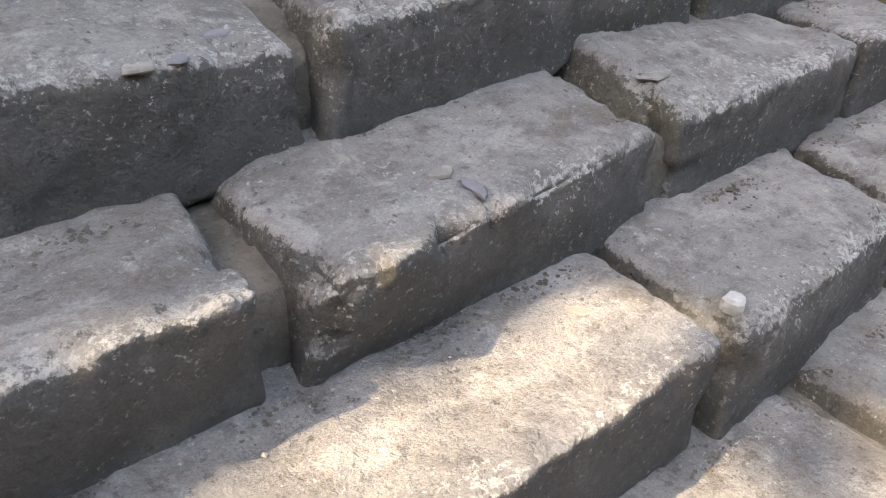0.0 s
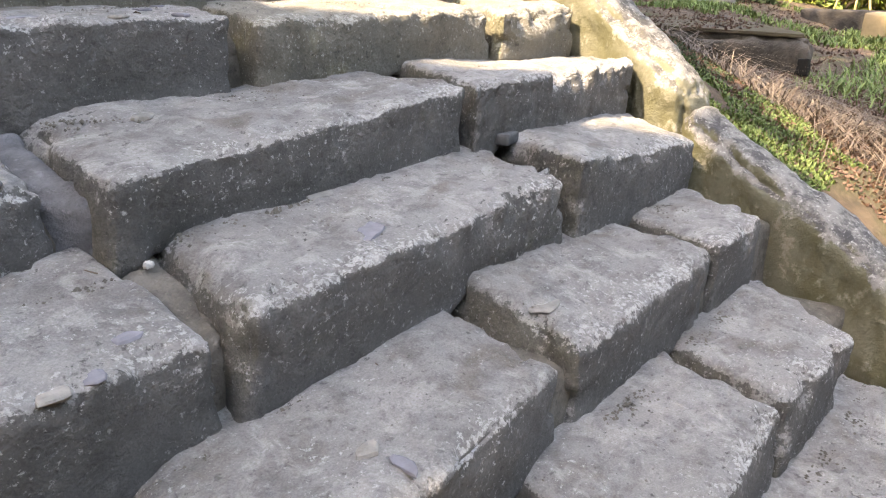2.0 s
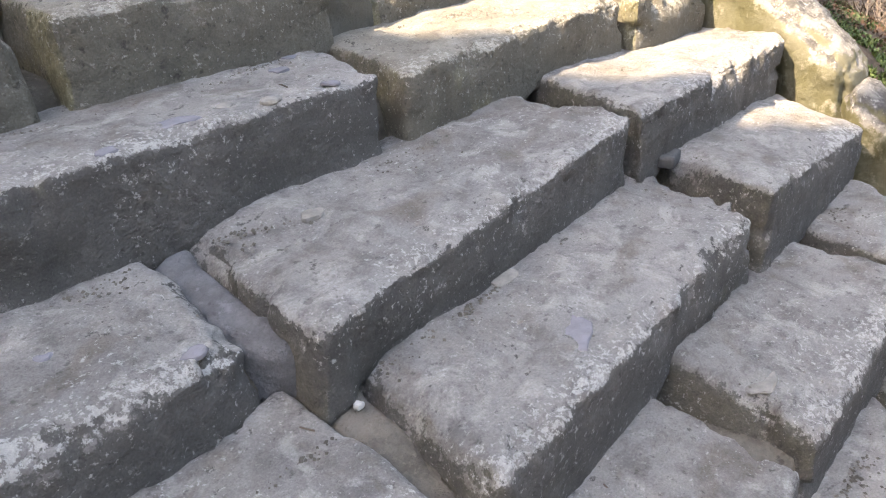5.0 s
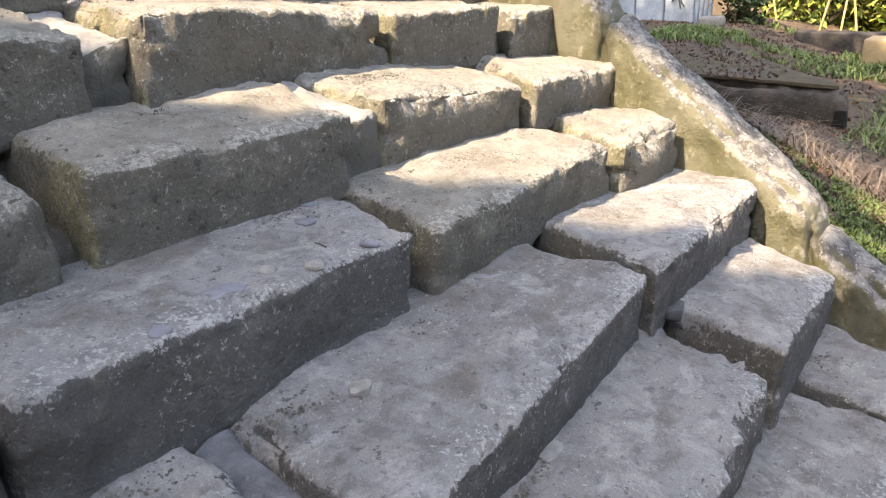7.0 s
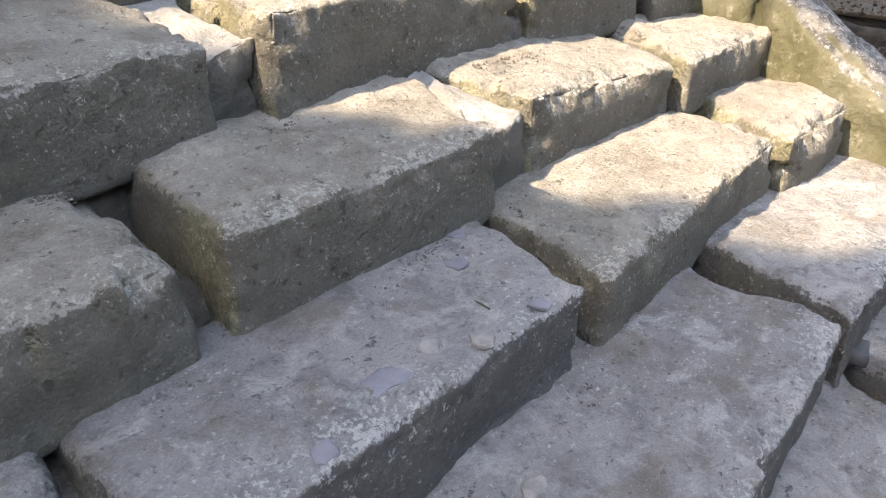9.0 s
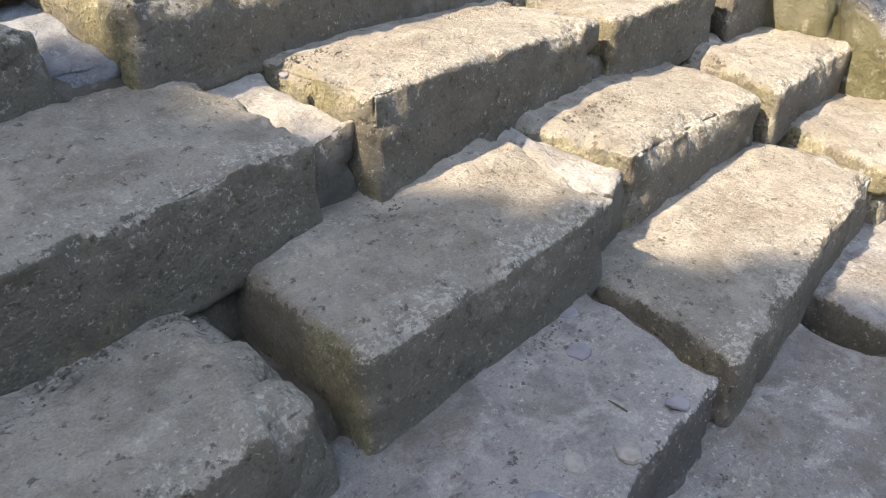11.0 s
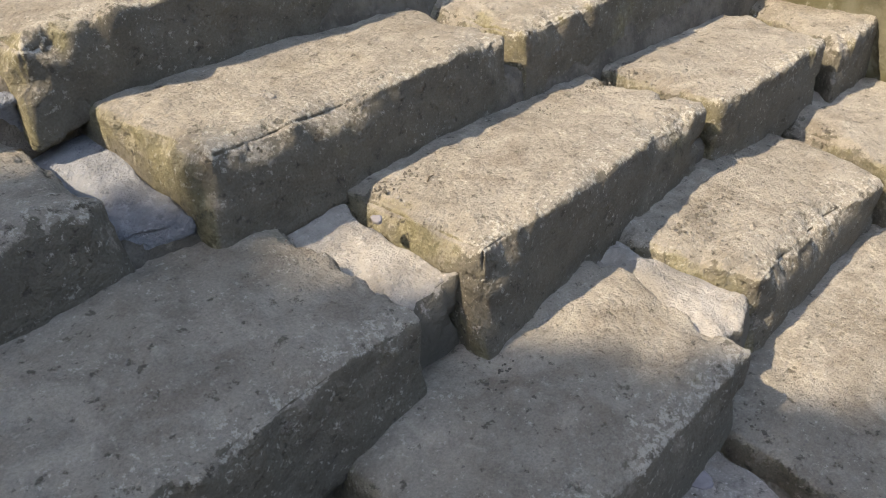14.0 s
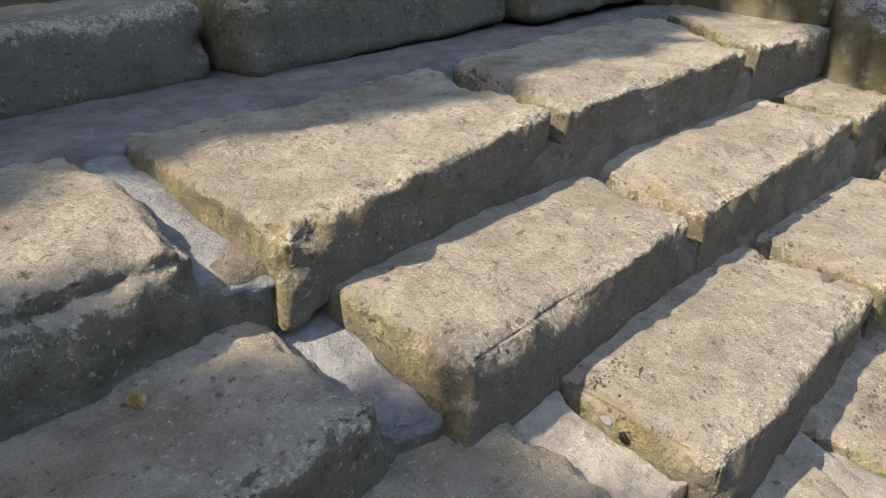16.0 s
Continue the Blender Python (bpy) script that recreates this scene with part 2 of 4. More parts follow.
def part(name, mesh, parent=None, label=""):
    ob = new(name, mesh)
    if parent is not None:
        ob.parent = parent
    return tagged(ob, label) if label else ob


def box_lattice(nx, ny, nz):
    """The surface points of a box lattice, 0 to 1, and its quads."""
    index, pts, faces = {}, [], []

    def vid(i, j, k):
        key = (i, j, k)
        if key not in index:
            index[key] = len(pts)
            pts.append((i / nx, j / ny, k / nz))
        return index[key]

    for i in range(nx):
        for j in range(ny):
            faces.append((vid(i, j, 0), vid(i, j + 1, 0), vid(i + 1, j + 1, 0), vid(i + 1, j, 0)))
            faces.append((vid(i, j, nz), vid(i + 1, j, nz), vid(i + 1, j + 1, nz), vid(i, j + 1, nz)))
    for i in range(nx):
        for k in range(nz):
            faces.append((vid(i, 0, k), vid(i + 1, 0, k), vid(i + 1, 0, k + 1), vid(i, 0, k + 1)))
            faces.append((vid(i, ny, k), vid(i, ny, k + 1), vid(i + 1, ny, k + 1), vid(i + 1, ny, k)))
    for j in range(ny):
        for k in range(nz):
            faces.append((vid(0, j, k), vid(0, j, k + 1), vid(0, j + 1, k + 1), vid(0, j + 1, k)))
            faces.append((vid(nx, j, k), vid(nx, j + 1, k), vid(nx, j + 1, k + 1), vid(nx, j, k + 1)))
    return np.array(pts), faces


def worn_box(size, cell, radius, seed, rough=1.0, chips=1.0):
    """A stone about the given size, from the origin up: rounded, uneven, flaking, with broken edges. Also gives its wear, 0 to 1, which is
    most along the upper front edge."""
    size = np.array(size, dtype=float)
    n = [max(3, int(round(s / cell))) for s in size]
    pts, faces = box_lattice(*n)
    # crowd the lattice towards the edges
    pts = pts - 0.075 * np.sin(2 * np.pi * pts)
    p = (pts - 0.5) * size
    to_face = size / 2 - np.abs(p)
    edge = np.sort(to_face, axis=1)[:, 1]
    upper = np.clip((pts[:, 2] - 0.15) / 0.35, 0, 1)
    nose = np.hypot(p[:, 1] + size[1] / 2, size[2] / 2 - p[:, 2])

    def rounded(r):
        q = np.clip(p, -np.maximum(size / 2 - r, 0.001), np.maximum(size / 2 - r, 0.001))
        d = p - q
        length = np.linalg.norm(d, axis=1, keepdims=True)
        return q, d / np.maximum(length, 1e-9), length

    broad = rounded(min(0.12, size.min() * 0.45))[1]
    q, nrm, length = rounded(radius)
    p = q + nrm * np.minimum(length, radius)
    w = p + np.array([seed * 3.7, seed * 1.9, seed * 5.3])
    out = 0.009 * rough * fbm(w, 3.2, 2, seed) + 0.006 * rough * fbm(w, 11, 3, seed + 5) + 0.003 * rough * fbm(w, 55, 2, seed + 9)
    flake = fbm(w * np.array([1, 1, 0.3]), 4.5, 3, seed + 41)
    out = out - 0.006 * rough * np.clip((flake - 0.12) / 0.04, 0, 1) - 0.005 * rough * np.clip((-0.2 - flake) / 0.04, 0, 1)
    # upright grooves under the nose
    grain = fbm(w * np.array([1, 1, 0.30]), 24, 3, seed + 51)
    out = out + 0.013 * rough * grain * np.exp(-(nose / 0.075) ** 2) * (nrm[:, 1] < 0.3)
    p = p + nrm * out[:, None]
    # broken edges: the same break runs over the top and down the face
    along = np.where(to_face < 0.10, np.sign(pts - 0.5) * size / 2, (pts - 0.5) * size) * 0.85 + p * 0.15 + np.array([seed * 3.7, seed * 1.9, seed * 5.3])
    bite = 0.045 * np.clip(fbm(along, 4.0, 3, seed + 21), 0, 1) + 0.034 * np.clip(1 - 3.2 * np.abs(fbm(along, 9.0, 3, seed + 33)), 0, 1) * np.clip(fbm(along, 3.0, 2, seed + 61) + 0.35, 0, 1) + 0.003
    front = (to_face[:, 1] < 0.004) & (p[:, 1] < 0)
    reach = np.where(front, 0.060, 0.048)
    bite = bite * np.exp(-(edge / reach) ** 2) * upper * min(chips * size.min() / 0.2, chips)
    p = p - broad * bite[:, None]
    return p + size / 2, faces, np.exp(-(nose / 0.07) ** 2)


# ---------------------------------------------------------------- the staircase
staircase = new("stone_staircase")
tagged(staircase, "broad old flight of worn sandstone block steps", "staircase", kind="structure")

# nose line (y) and tread height (z) of each step at the walked side, bottom to top
NOSE = [0.17, 0.51, 0.79, 1.12, 1.45, 1.82, 2.14, 2.44, 2.74, 3.07]
TREAD = [0.20, 0.41, 0.61, 0.815, 1.02, 1.215, 1.40, 1.625, 1.865, 2.09]
BLOCKS = [[] for _ in range(10)]   # the four upper corners of the blocks of each step, left to right
count = 0


def tread_back(step, x):
    """Where, at x, the tread of a step ends at its back: y and z."""
    run = [corner for block in BLOCKS[step] for corner in block[2:]]
    xs = [c[0] for c in run]
    return np.interp(x, xs, [c[1] for c in run]), np.interp(x, xs, [c[2] for c in run])


def tread_height(step, x, y):
    """The height of a step's tread at a place in plan."""
    block = min(BLOCKS[step], key=lambda b: max(b[0][0] - x, x - b[1][0], 0.0))
    u = min(max((x - block[0][0]) / (block[1][0] - block[0][0]), 0.0), 1.0)
    fy, fz = (block[0][k] + (block[1][k] - block[0][k]) * u for k in (1, 2))
    by, bz = (block[2][k] + (block[3][k] - block[2][k]) * u for k in (1, 2))
    return fz - 0.008 + (bz - fz) * min(max((y - fy) / (by - fy), 0.0), 1.0)


def settle(x, y, z):
    """The height of the tread near z at a place in plan."""
    return tread_height(min(range(10), key=lambda k: abs(TREAD[k] + 0.01 - z)), x, y)


def lay(step, p, size, corners, set_back=0.0, drop=0.0):
    """Bends a worn box into a block: its top lies between the four corners, its front leans back to the tread below, its rear runs on under the next step."""
    fl, fr, bl, br = (np.array(c) for c in corners)
    u, v, w = p[:, 0] / size[0], p[:, 1] / size[1], np.clip(p[:, 2] / size[2], -0.1, 1.2)
    reach = v * (1 + 0.15 / (bl[1] - fl[1])) + set_back * (1 - v)
    front, rear = fl + (fr - fl) * u[:, None], bl + (br - bl) * u[:, None]
    top = front + (rear - front) * reach[:, None]
    if step:
        foot_y, foot_z = tread_back(step - 1, top[:, 0])
    else:
        foot_y, foot_z = front[:, 1], np.zeros(len(p))
    low = foot_z - 0.045
    lean = np.clip(foot_y - front[:, 1], 0.022, 0.12) * (1 - np.clip(w, 0, 1)) * np.clip(1 - v * 1.5, 0, 1) ** 2
    return np.stack([top[:, 0], top[:, 1] + lean, low + (top[:, 2] - drop - low) * w], axis=1)


def stone_block(step, front_left, front_right, back_left, back_right, material=None, rough=1.0, chips=1.25, radius=0.022):
    """One block of a step, by the ends of its nose and of the back of its tread."""
    global count
    count += 1
    corners = (front_left, front_right, back_left, back_right)
    size = (front_right[0] - front_left[0], back_left[1] - front_left[1] + 0.15, front_left[2] - (TREAD[step - 1] - 0.03 if step else -0.03))
    p, faces, wear = worn_box(size, 0.0115 if front_right[0] > 0.1 else 0.03, radius, count, rough, chips)
    verts = lay(step, p, size, corners)
    BLOCKS[step].append(corners)
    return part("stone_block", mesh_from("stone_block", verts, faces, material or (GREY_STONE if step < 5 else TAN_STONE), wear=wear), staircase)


def mortar_fill(step, index, drop, set_back=0.1, material=None):
    """Cement smeared into the joint after the block of that index, drop below the treads."""
    global count
    count += 1
    a, b = BLOCKS[step][index], BLOCKS[step][index + 1]
    corners = [np.array(c) + np.array((d, 0, 0)) for c, d in ((a[1], -0.02), (b[0], 0.02), (a[3], -0.02), (b[2], 0.02))]
    size = (corners[1][0] - corners[0][0], corners[2][1] - corners[0][1], corners[0][2] - TREAD[step - 1])
    p, faces, wear = worn_box(size, 0.012, 0.02, count + 100, 1.3, 1.0)
    verts = lay(step, p, size, corners, set_back, drop * (0.5 + 1.6 * (1 - p[:, 1] / size[1])))
    return part("mortar_joint", mesh_from("mortar_joint", verts, faces, material or MORTAR), staircase, "grey cement smeared into a wide joint")


# bottom step
stone_block(0, (-1.305, 0.158, 0.210), (-0.045, 0.158, 0.210), (-1.300, 0.510, 0.200), (-0.050, 0.510, 0.200))
stone_block(0, (-0.025, 0.158, 0.210), (1.305, 0.158, 0.210), (-0.020, 0.510, 0.200), (1.300, 0.510, 0.200))
stone_block(0, (1.325, 0.158, 0.210), (2.425, 0.158, 0.210), (1.330, 0.510, 0.200), (2.447, 0.510, 0.200))
# second step
stone_block(1, (-1.305, 0.498, 0.420), (-0.115, 0.520, 0.423), (-1.300, 0.835, 0.422), (-0.106, 0.835, 0.422))
stone_block(1, (-0.095, 0.498, 0.420), (1.024, 0.520, 0.423), (-0.076, 0.835, 0.422), (1.071, 0.835, 0.422))
stone_block(1, (1.051, 0.491, 0.414), (1.733, 0.533, 0.418), (1.095, 0.835, 0.422), (1.802, 0.852, 0.420))
stone_block(1, (1.738, 0.529, 0.418), (2.187, 0.504, 0.419), (1.820, 0.853, 0.420), (2.502, 0.866, 0.428))
# third step
stone_block(2, (-1.305, 0.758, 0.620), (-0.545, 0.775, 0.629), (-1.300, 1.111, 0.604), (-0.550, 1.111, 0.604))
stone_block(2, (-0.525, 0.743, 0.620), (0.415, 0.775, 0.629), (-0.520, 1.111, 0.604), (0.449, 1.111, 0.604))
stone_block(2, (0.468, 0.731, 0.609), (1.262, 0.843, 0.602), (0.497, 1.124, 0.609), (1.246, 1.132, 0.638))
stone_block(2, (1.319, 0.841, 0.593), (2.032, 0.845, 0.626), (1.317, 1.072, 0.669), (2.139, 1.169, 0.620))
stone_block(2, (2.052, 0.845, 0.626), (2.388, 0.828, 0.641), (2.169, 1.167, 0.621), (2.591, 1.154, 0.632))
# fourth step
stone_block(3, (-1.305, 1.108, 0.825), (-0.415, 1.115, 0.785), (-1.300, 1.380, 0.834), (-0.409, 1.380, 0.834))
stone_block(3, (-0.405, 1.108, 0.825), (0.676, 1.115, 0.785), (-0.397, 1.380, 0.834), (0.670, 1.380, 0.834))
stone_block(3, (0.700, 1.087, 0.819), (1.767, 1.143, 0.832), (0.754, 1.435, 0.860), (1.852, 1.440, 0.848))
stone_block(3, (1.794, 1.134, 0.871), (2.632, 1.156, 0.788), (1.895, 1.419, 0.873), (2.715, 1.431, 0.832), chips=1.4)
mortar_fill(3, 1, 0.03, 0.2, BED)
# fifth step
stone_block(4, (-1.305, 1.438, 1.030), (-0.245, 1.478, 0.975), (-1.300, 1.824, 1.022), (-0.250, 1.824, 1.022))
stone_block(4, (-0.225, 1.438, 1.030), (0.622, 1.478, 0.975), (-0.220, 1.824, 1.022), (0.639, 1.824, 1.022), radius=0.035)
stone_block(4, (0.658, 1.387, 0.981), (1.724, 1.451, 1.038), (0.698, 1.776, 1.031), (1.781, 1.807, 1.038))
stone_block(4, (1.740, 1.434, 1.036), (2.700, 1.452, 1.025), (1.841, 1.768, 1.057), (3.049, 1.813, 0.997), chips=1.6, rough=1.3)
mortar_fill(4, 1, 0.028, 0.2, LEDGE_MORTAR)
# sixth step
stone_block(5, (-1.305, 1.808, 1.225), (-0.595, 1.793, 1.219), (-1.300, 2.141, 1.227), (-0.600, 2.141, 1.227), material=GREY_STONE)
stone_block(5, (-0.575, 1.808, 1.225), (0.364, 1.793, 1.219), (-0.570, 2.141, 1.227), (0.380, 2.141, 1.227), radius=0.03, material=GREY_STONE)
stone_block(5, (0.366, 1.808, 1.225), (1.236, 1.793, 1.219), (0.392, 2.141, 1.227), (1.346, 2.141, 1.227), material=GREY_STONE)
stone_block(5, (1.304, 1.796, 1.201), (2.355, 1.832, 1.201), (1.368, 2.141, 1.235), (2.395, 2.104, 1.221))
stone_block(5, (2.357, 1.798, 1.192), (2.824, 1.747, 1.218), (2.473, 2.107, 1.229), (3.051, 2.087, 1.203))
# seventh step
stone_block(6, (-1.305, 2.128, 1.410), (-0.295, 2.125, 1.421), (-1.300, 2.481, 1.444), (-0.300, 2.481, 1.444))
stone_block(6, (-0.275, 2.128, 1.410), (0.647, 2.125, 1.421), (-0.270, 2.481, 1.444), (0.685, 2.481, 1.444))
stone_block(6, (0.699, 2.131, 1.421), (1.406, 2.110, 1.422), (0.751, 2.480, 1.446), (1.449, 2.395, 1.460))
stone_block(6, (1.609, 2.174, 1.432), (2.322, 2.157, 1.365), (1.562, 2.415, 1.465), (2.415, 2.491, 1.411), chips=1.5)
stone_block(6, (2.324, 2.117, 1.380), (3.090, 2.111, 1.364), (2.432, 2.416, 1.427), (3.266, 2.426, 1.367))
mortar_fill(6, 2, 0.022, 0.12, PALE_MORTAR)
# eighth step
stone_block(7, (-1.305, 2.428, 1.635), (-0.215, 2.454, 1.630), (-1.300, 2.759, 1.692), (-0.220, 2.759, 1.692))
stone_block(7, (-0.205, 2.428, 1.635), (0.946, 2.454, 1.630), (-0.200, 2.759, 1.692), (0.948, 2.759, 1.692), rough=1.2)
stone_block(7, (1.064, 2.436, 1.682), (1.979, 2.493, 1.621), (1.077, 2.767, 1.696), (1.987, 2.802, 1.649), chips=1.3)
stone_block(7, (2.020, 2.475, 1.610), (2.617, 2.437, 1.612), (2.030, 2.782, 1.646), (2.810, 2.772, 1.609))
stone_block(7, (2.656, 2.409, 1.586), (3.245, 2.422, 1.581), (2.932, 2.786, 1.598), (3.543, 2.743, 1.566))
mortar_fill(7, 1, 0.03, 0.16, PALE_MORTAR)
# ninth step
stone_block(8, (-1.305, 2.748, 1.875), (-0.345, 2.815, 1.861), (-1.300, 3.115, 1.880), (-0.350, 3.115, 1.880))
stone_block(8, (-0.335, 2.748, 1.875), (0.685, 2.815, 1.861), (-0.330, 3.115, 1.880), (0.688, 3.115, 1.880), rough=1.5, chips=1.3, radius=0.05)
stone_block(8, (0.798, 2.758, 1.877), (1.657, 2.821, 1.841), (0.800, 3.091, 1.900), (1.675, 3.132, 1.866), chips=1.3)
stone_block(8, (1.679, 2.808, 1.839), (2.774, 2.842, 1.817), (1.719, 3.129, 1.868), (2.767, 3.100, 1.839))
stone_block(8, (2.776, 2.820, 1.815), (3.105, 2.842, 1.817), (2.797, 3.103, 1.842), (3.226, 3.100, 1.839))
mortar_fill(8, 1, 0.06, 0.14)
# tenth step
stone_block(9, (-1.305, 3.078, 2.100), (-0.295, 3.126, 2.070), (-1.300, 3.664, 2.087), (-0.300, 3.664, 2.087))
stone_block(9, (-0.285, 3.078, 2.100), (0.588, 3.126, 2.070), (-0.280, 3.664, 2.087), (0.630, 3.664, 2.087), rough=1.5, chips=1.3, radius=0.05)
stone_block(9, (0.688, 3.077, 2.045), (1.546, 3.164, 2.068), (0.714, 3.661, 2.084), (1.688, 3.662, 2.066), chips=1.2, rough=1.2)
stone_block(9, (1.576, 3.151, 2.062), (2.581, 3.146, 2.039), (1.735, 3.671, 2.073), (2.953, 3.650, 2.036))
stone_block(9, (2.618, 3.139, 2.041), (3.293, 3.085, 2.013), (2.971, 3.655, 2.045), (3.315, 3.650, 2.036))
mortar_fill(9, 1, 0.05, 0.09)


def top_course(left, right, y, rise):
    """A block of the topmost course, set back behind a cemented ledge."""
    global count
    count += 1
    size = (right - left, 0.5, 0.24 + rise)
    p, faces, wear = worn_box(size, 0.018, 0.05, count)
    verts = p + np.array([left, y, 2.06])
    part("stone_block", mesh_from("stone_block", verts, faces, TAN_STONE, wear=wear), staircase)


top_course(-1.30, 0.02, 4.16, 0.0)
top_course(0.05, 1.20, 4.12, 0.0)
top_course(1.235, 2.40, 4.02, 0.02)
top_course(2.43, 3.28, 3.92, 0.02)


def bed(name, y0, y1, z0, z1, material, fall=0.0):
    global count
    count += 1
    p, faces, wear = worn_box((3.82 + 0.26 * (y0 - 0.28), y1 - y0, z1 - z0), 0.05, 0.02, count, 0.6)
    verts = p + np.array([-1.31, y0, z0])
    verts[:, 2] -= fall * np.clip(verts[:, 0] - 0.8, 0, 3)
    return part(name, mesh_from(name, verts, faces, material), staircase)


for s in range(10):
    far = NOSE[s + 1] + 0.20 if s < 9 else 3.66
    bed("mortar_bed", NOSE[s] + 0.09, far, TREAD[s] - 0.36, TREAD[s] - (0.055 if s in (0, 1, 2, 3, 5) else 0.12), BED)
bed("cement_ledge", 3.72, 4.30, 1.85, 2.088, LEDGE_MORTAR, 0.022)

# ---------------------------------------------------------------- the sloping side kerb
kerb = new("stone_kerb")
tagged(kerb, "sloping side kerb of lichened stone slabs beside the steps", "kerb", kind="structure")


def coping_slab(y0, y1, z0, z1, x0, x1, width, seed):
    """A sloping slab from (x0, y0, z0) to (x1, y1, z1), the line of its inner top edge; solid down to the steps' bed."""
    run = math.hypot(y1 - y0, z1 - z0)
    p, faces, wear = worn_box((width, run, 0.55), 0.016, 0.095, seed, 2.0, 1.0)
    v = p[:, 1] / run
    below = p[:, 2] - 0.55
    x = x0 + (x1 - x0) * v + p[:, 0]
    y = y0 + (y1 - y0) * v
    z = z0 + (z1 - z0) * v + below
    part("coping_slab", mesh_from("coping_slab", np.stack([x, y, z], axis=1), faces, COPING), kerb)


coping_slab(-0.75, 0.28, -0.14, 0.36, 2.24, 2.44, 0.25, 301)
coping_slab(0.28, 1.30, 0.385, 0.895, 2.43, 2.715, 0.28, 302)
coping_slab(1.24, 2.19, 0.935, 1.585, 2.70, 2.945, 0.29, 303)
coping_slab(2.16, 3.15, 1.595, 2.23, 2.945, 3.14, 0.28, 304)
coping_slab(3.12, 4.40, 2.20, 2.40, 3.15, 3.32, 0.27, 305)


# ---------------------------------------------------------------- the ground
def smooth(a, b, v):
    t = np.clip((v - a) / (b - a), 0, 1)
    return t * t * (3 - 2 * t)


def ground_height(x, y):
    x, y = np.asarray(x, dtype=float), np.asarray(y, dtype=float)
    hill = np.clip(0.74 + (y - 1.18) * 0.70, 0.0, 2.26)
    far = np.clip(0.66 + 0.22 * (y - 1.6), 0.1, 0.70) + 0.29 * smooth(6.0, 7.6, x) * smooth(2.0, 3.7, y)
    h = hill + (far - hill) * smooth(3.05, 5.0, x)
    h = h + (np.clip((y - 0.3) * 0.6, 0.0, 2.2) - h) * smooth(-1.6, -2.2, x)
    inside = smooth(-1.35, -1.25, x) * (1 - smooth(2.95, 3.08, x - np.clip((y - 2.2) * 0.2, -0.4, 0.25)))
    under = np.clip((y - 0.35) * 0.62 - 0.30, -0.02, 2.24) * smooth(4.6, 4.4, y) + 2.26 * smooth(4.4, 4.6, y)
    under = np.where(y < 0.1, 0.0, under - 0.02)
    h = h + (under - h) * inside
    p = np.stack([x, y, np.zeros_like(x)], axis=-1).reshape(-1, 3)
    return h + (0.035 * fbm(p, 1.7, 3, 71) * (1 - inside.reshape(-1))).reshape(h.shape)


def spaced(lo, hi, near_lo, near_hi, fine):
    inner = np.arange(near_lo, near_hi + fine / 2, fine)
    left = near_lo - np.geomspace(fine, near_lo - lo, 26)[::-1]
    right = near_hi + np.geomspace(fine, hi - near_hi, 26)
    return np.concatenate([left, inner, right])


gx, gy = spaced(-900, 900, -2.5, 12.0, 0.07), spaced(-900, 900, -2.0, 7.0, 0.07)
mx, my = np.meshgrid(gx, gy, indexing="ij")
gz = ground_height(mx, my)
wide, tall = len(gx), len(gy)
ground_faces = [(i * tall + j, (i + 1) * tall + j, (i + 1) * tall + j + 1, i * tall + j + 1) for i in range(wide - 1) for j in range(tall - 1)]
ground = new("ground", mesh_from("ground", np.stack([mx, my, gz], axis=-1).reshape(-1, 3), ground_faces, SOIL))
tagged(ground, "dark soil with leaf litter and thin grass", "ground", kind="structure")


# ---------------------------------------------------------------- shade: tree crowns over the steps
def sunlit(x, y):
    """Where, in plan on the flight, the gaps of the crown let the sun through."""
    wob = 0.12 * fbm(np.stack([x, y, x * 0], axis=-1), 2.2, 3, 5)
    upper = (x + 0.5 * wob > 1.43 - (y - 2.0) * 1.17 + 0.28 * np.exp(-((y - 2.95) / 0.2) ** 2)) & (y > 1.12) & (y < 3.60 + wob * 1.6) & (x < 3.1)
    lower = (y < 0.80) & (x > -0.9) & (x < np.where(y < 0.46, 1.7, 0.96) + 0.5 * wob)
    beyond = (x > 2.95 + 0.5 * wob) & (x < 4.4) & (y < 1.75 + wob) & (wob > -0.035)
    far = ((x > 11.0) & (y < 3.6)) | ((x > 8.7) & (y < 1.9))
    near_front = y < -0.6
    return upper | lower | beyond | far | near_front


def blades(name, spots, length, width, lean, material, seed, curl=0.35):
    """Grass: a two-segment blade on each spot."""
    rng = np.random.default_rng(seed)
    verts, faces = [], []
    for x, y, z in spots:
        a = rng.uniform(0, 2 * np.pi)
        s = length * rng.uniform(0.5, 1.2)
        ln = lean * rng.uniform(0.3, 1.3)
        w = width * rng.uniform(0.7, 1.2)
        dx, dy = math.cos(a), math.sin(a)
        n = len(verts)
        for k, (f, g) in enumerate(((0, 0), (0.55, 0.35), (1.0, 1.0))):
            h = s * f * (1 - curl * ln * g)
            out = s * ln * g
            ww = w * (1, 0.8, 0.08)[k]
            verts.append((x + dx * out - dy * ww, y + dy * out + dx * ww, z + h))
            verts.append((x + dx * out + dy * ww, y + dy * out - dx * ww, z + h))
        faces += [(n, n + 1, n + 3, n + 2), (n + 2, n + 3, n + 5, n + 4)]
    return new(name, mesh_from(name, verts, faces, material, False))


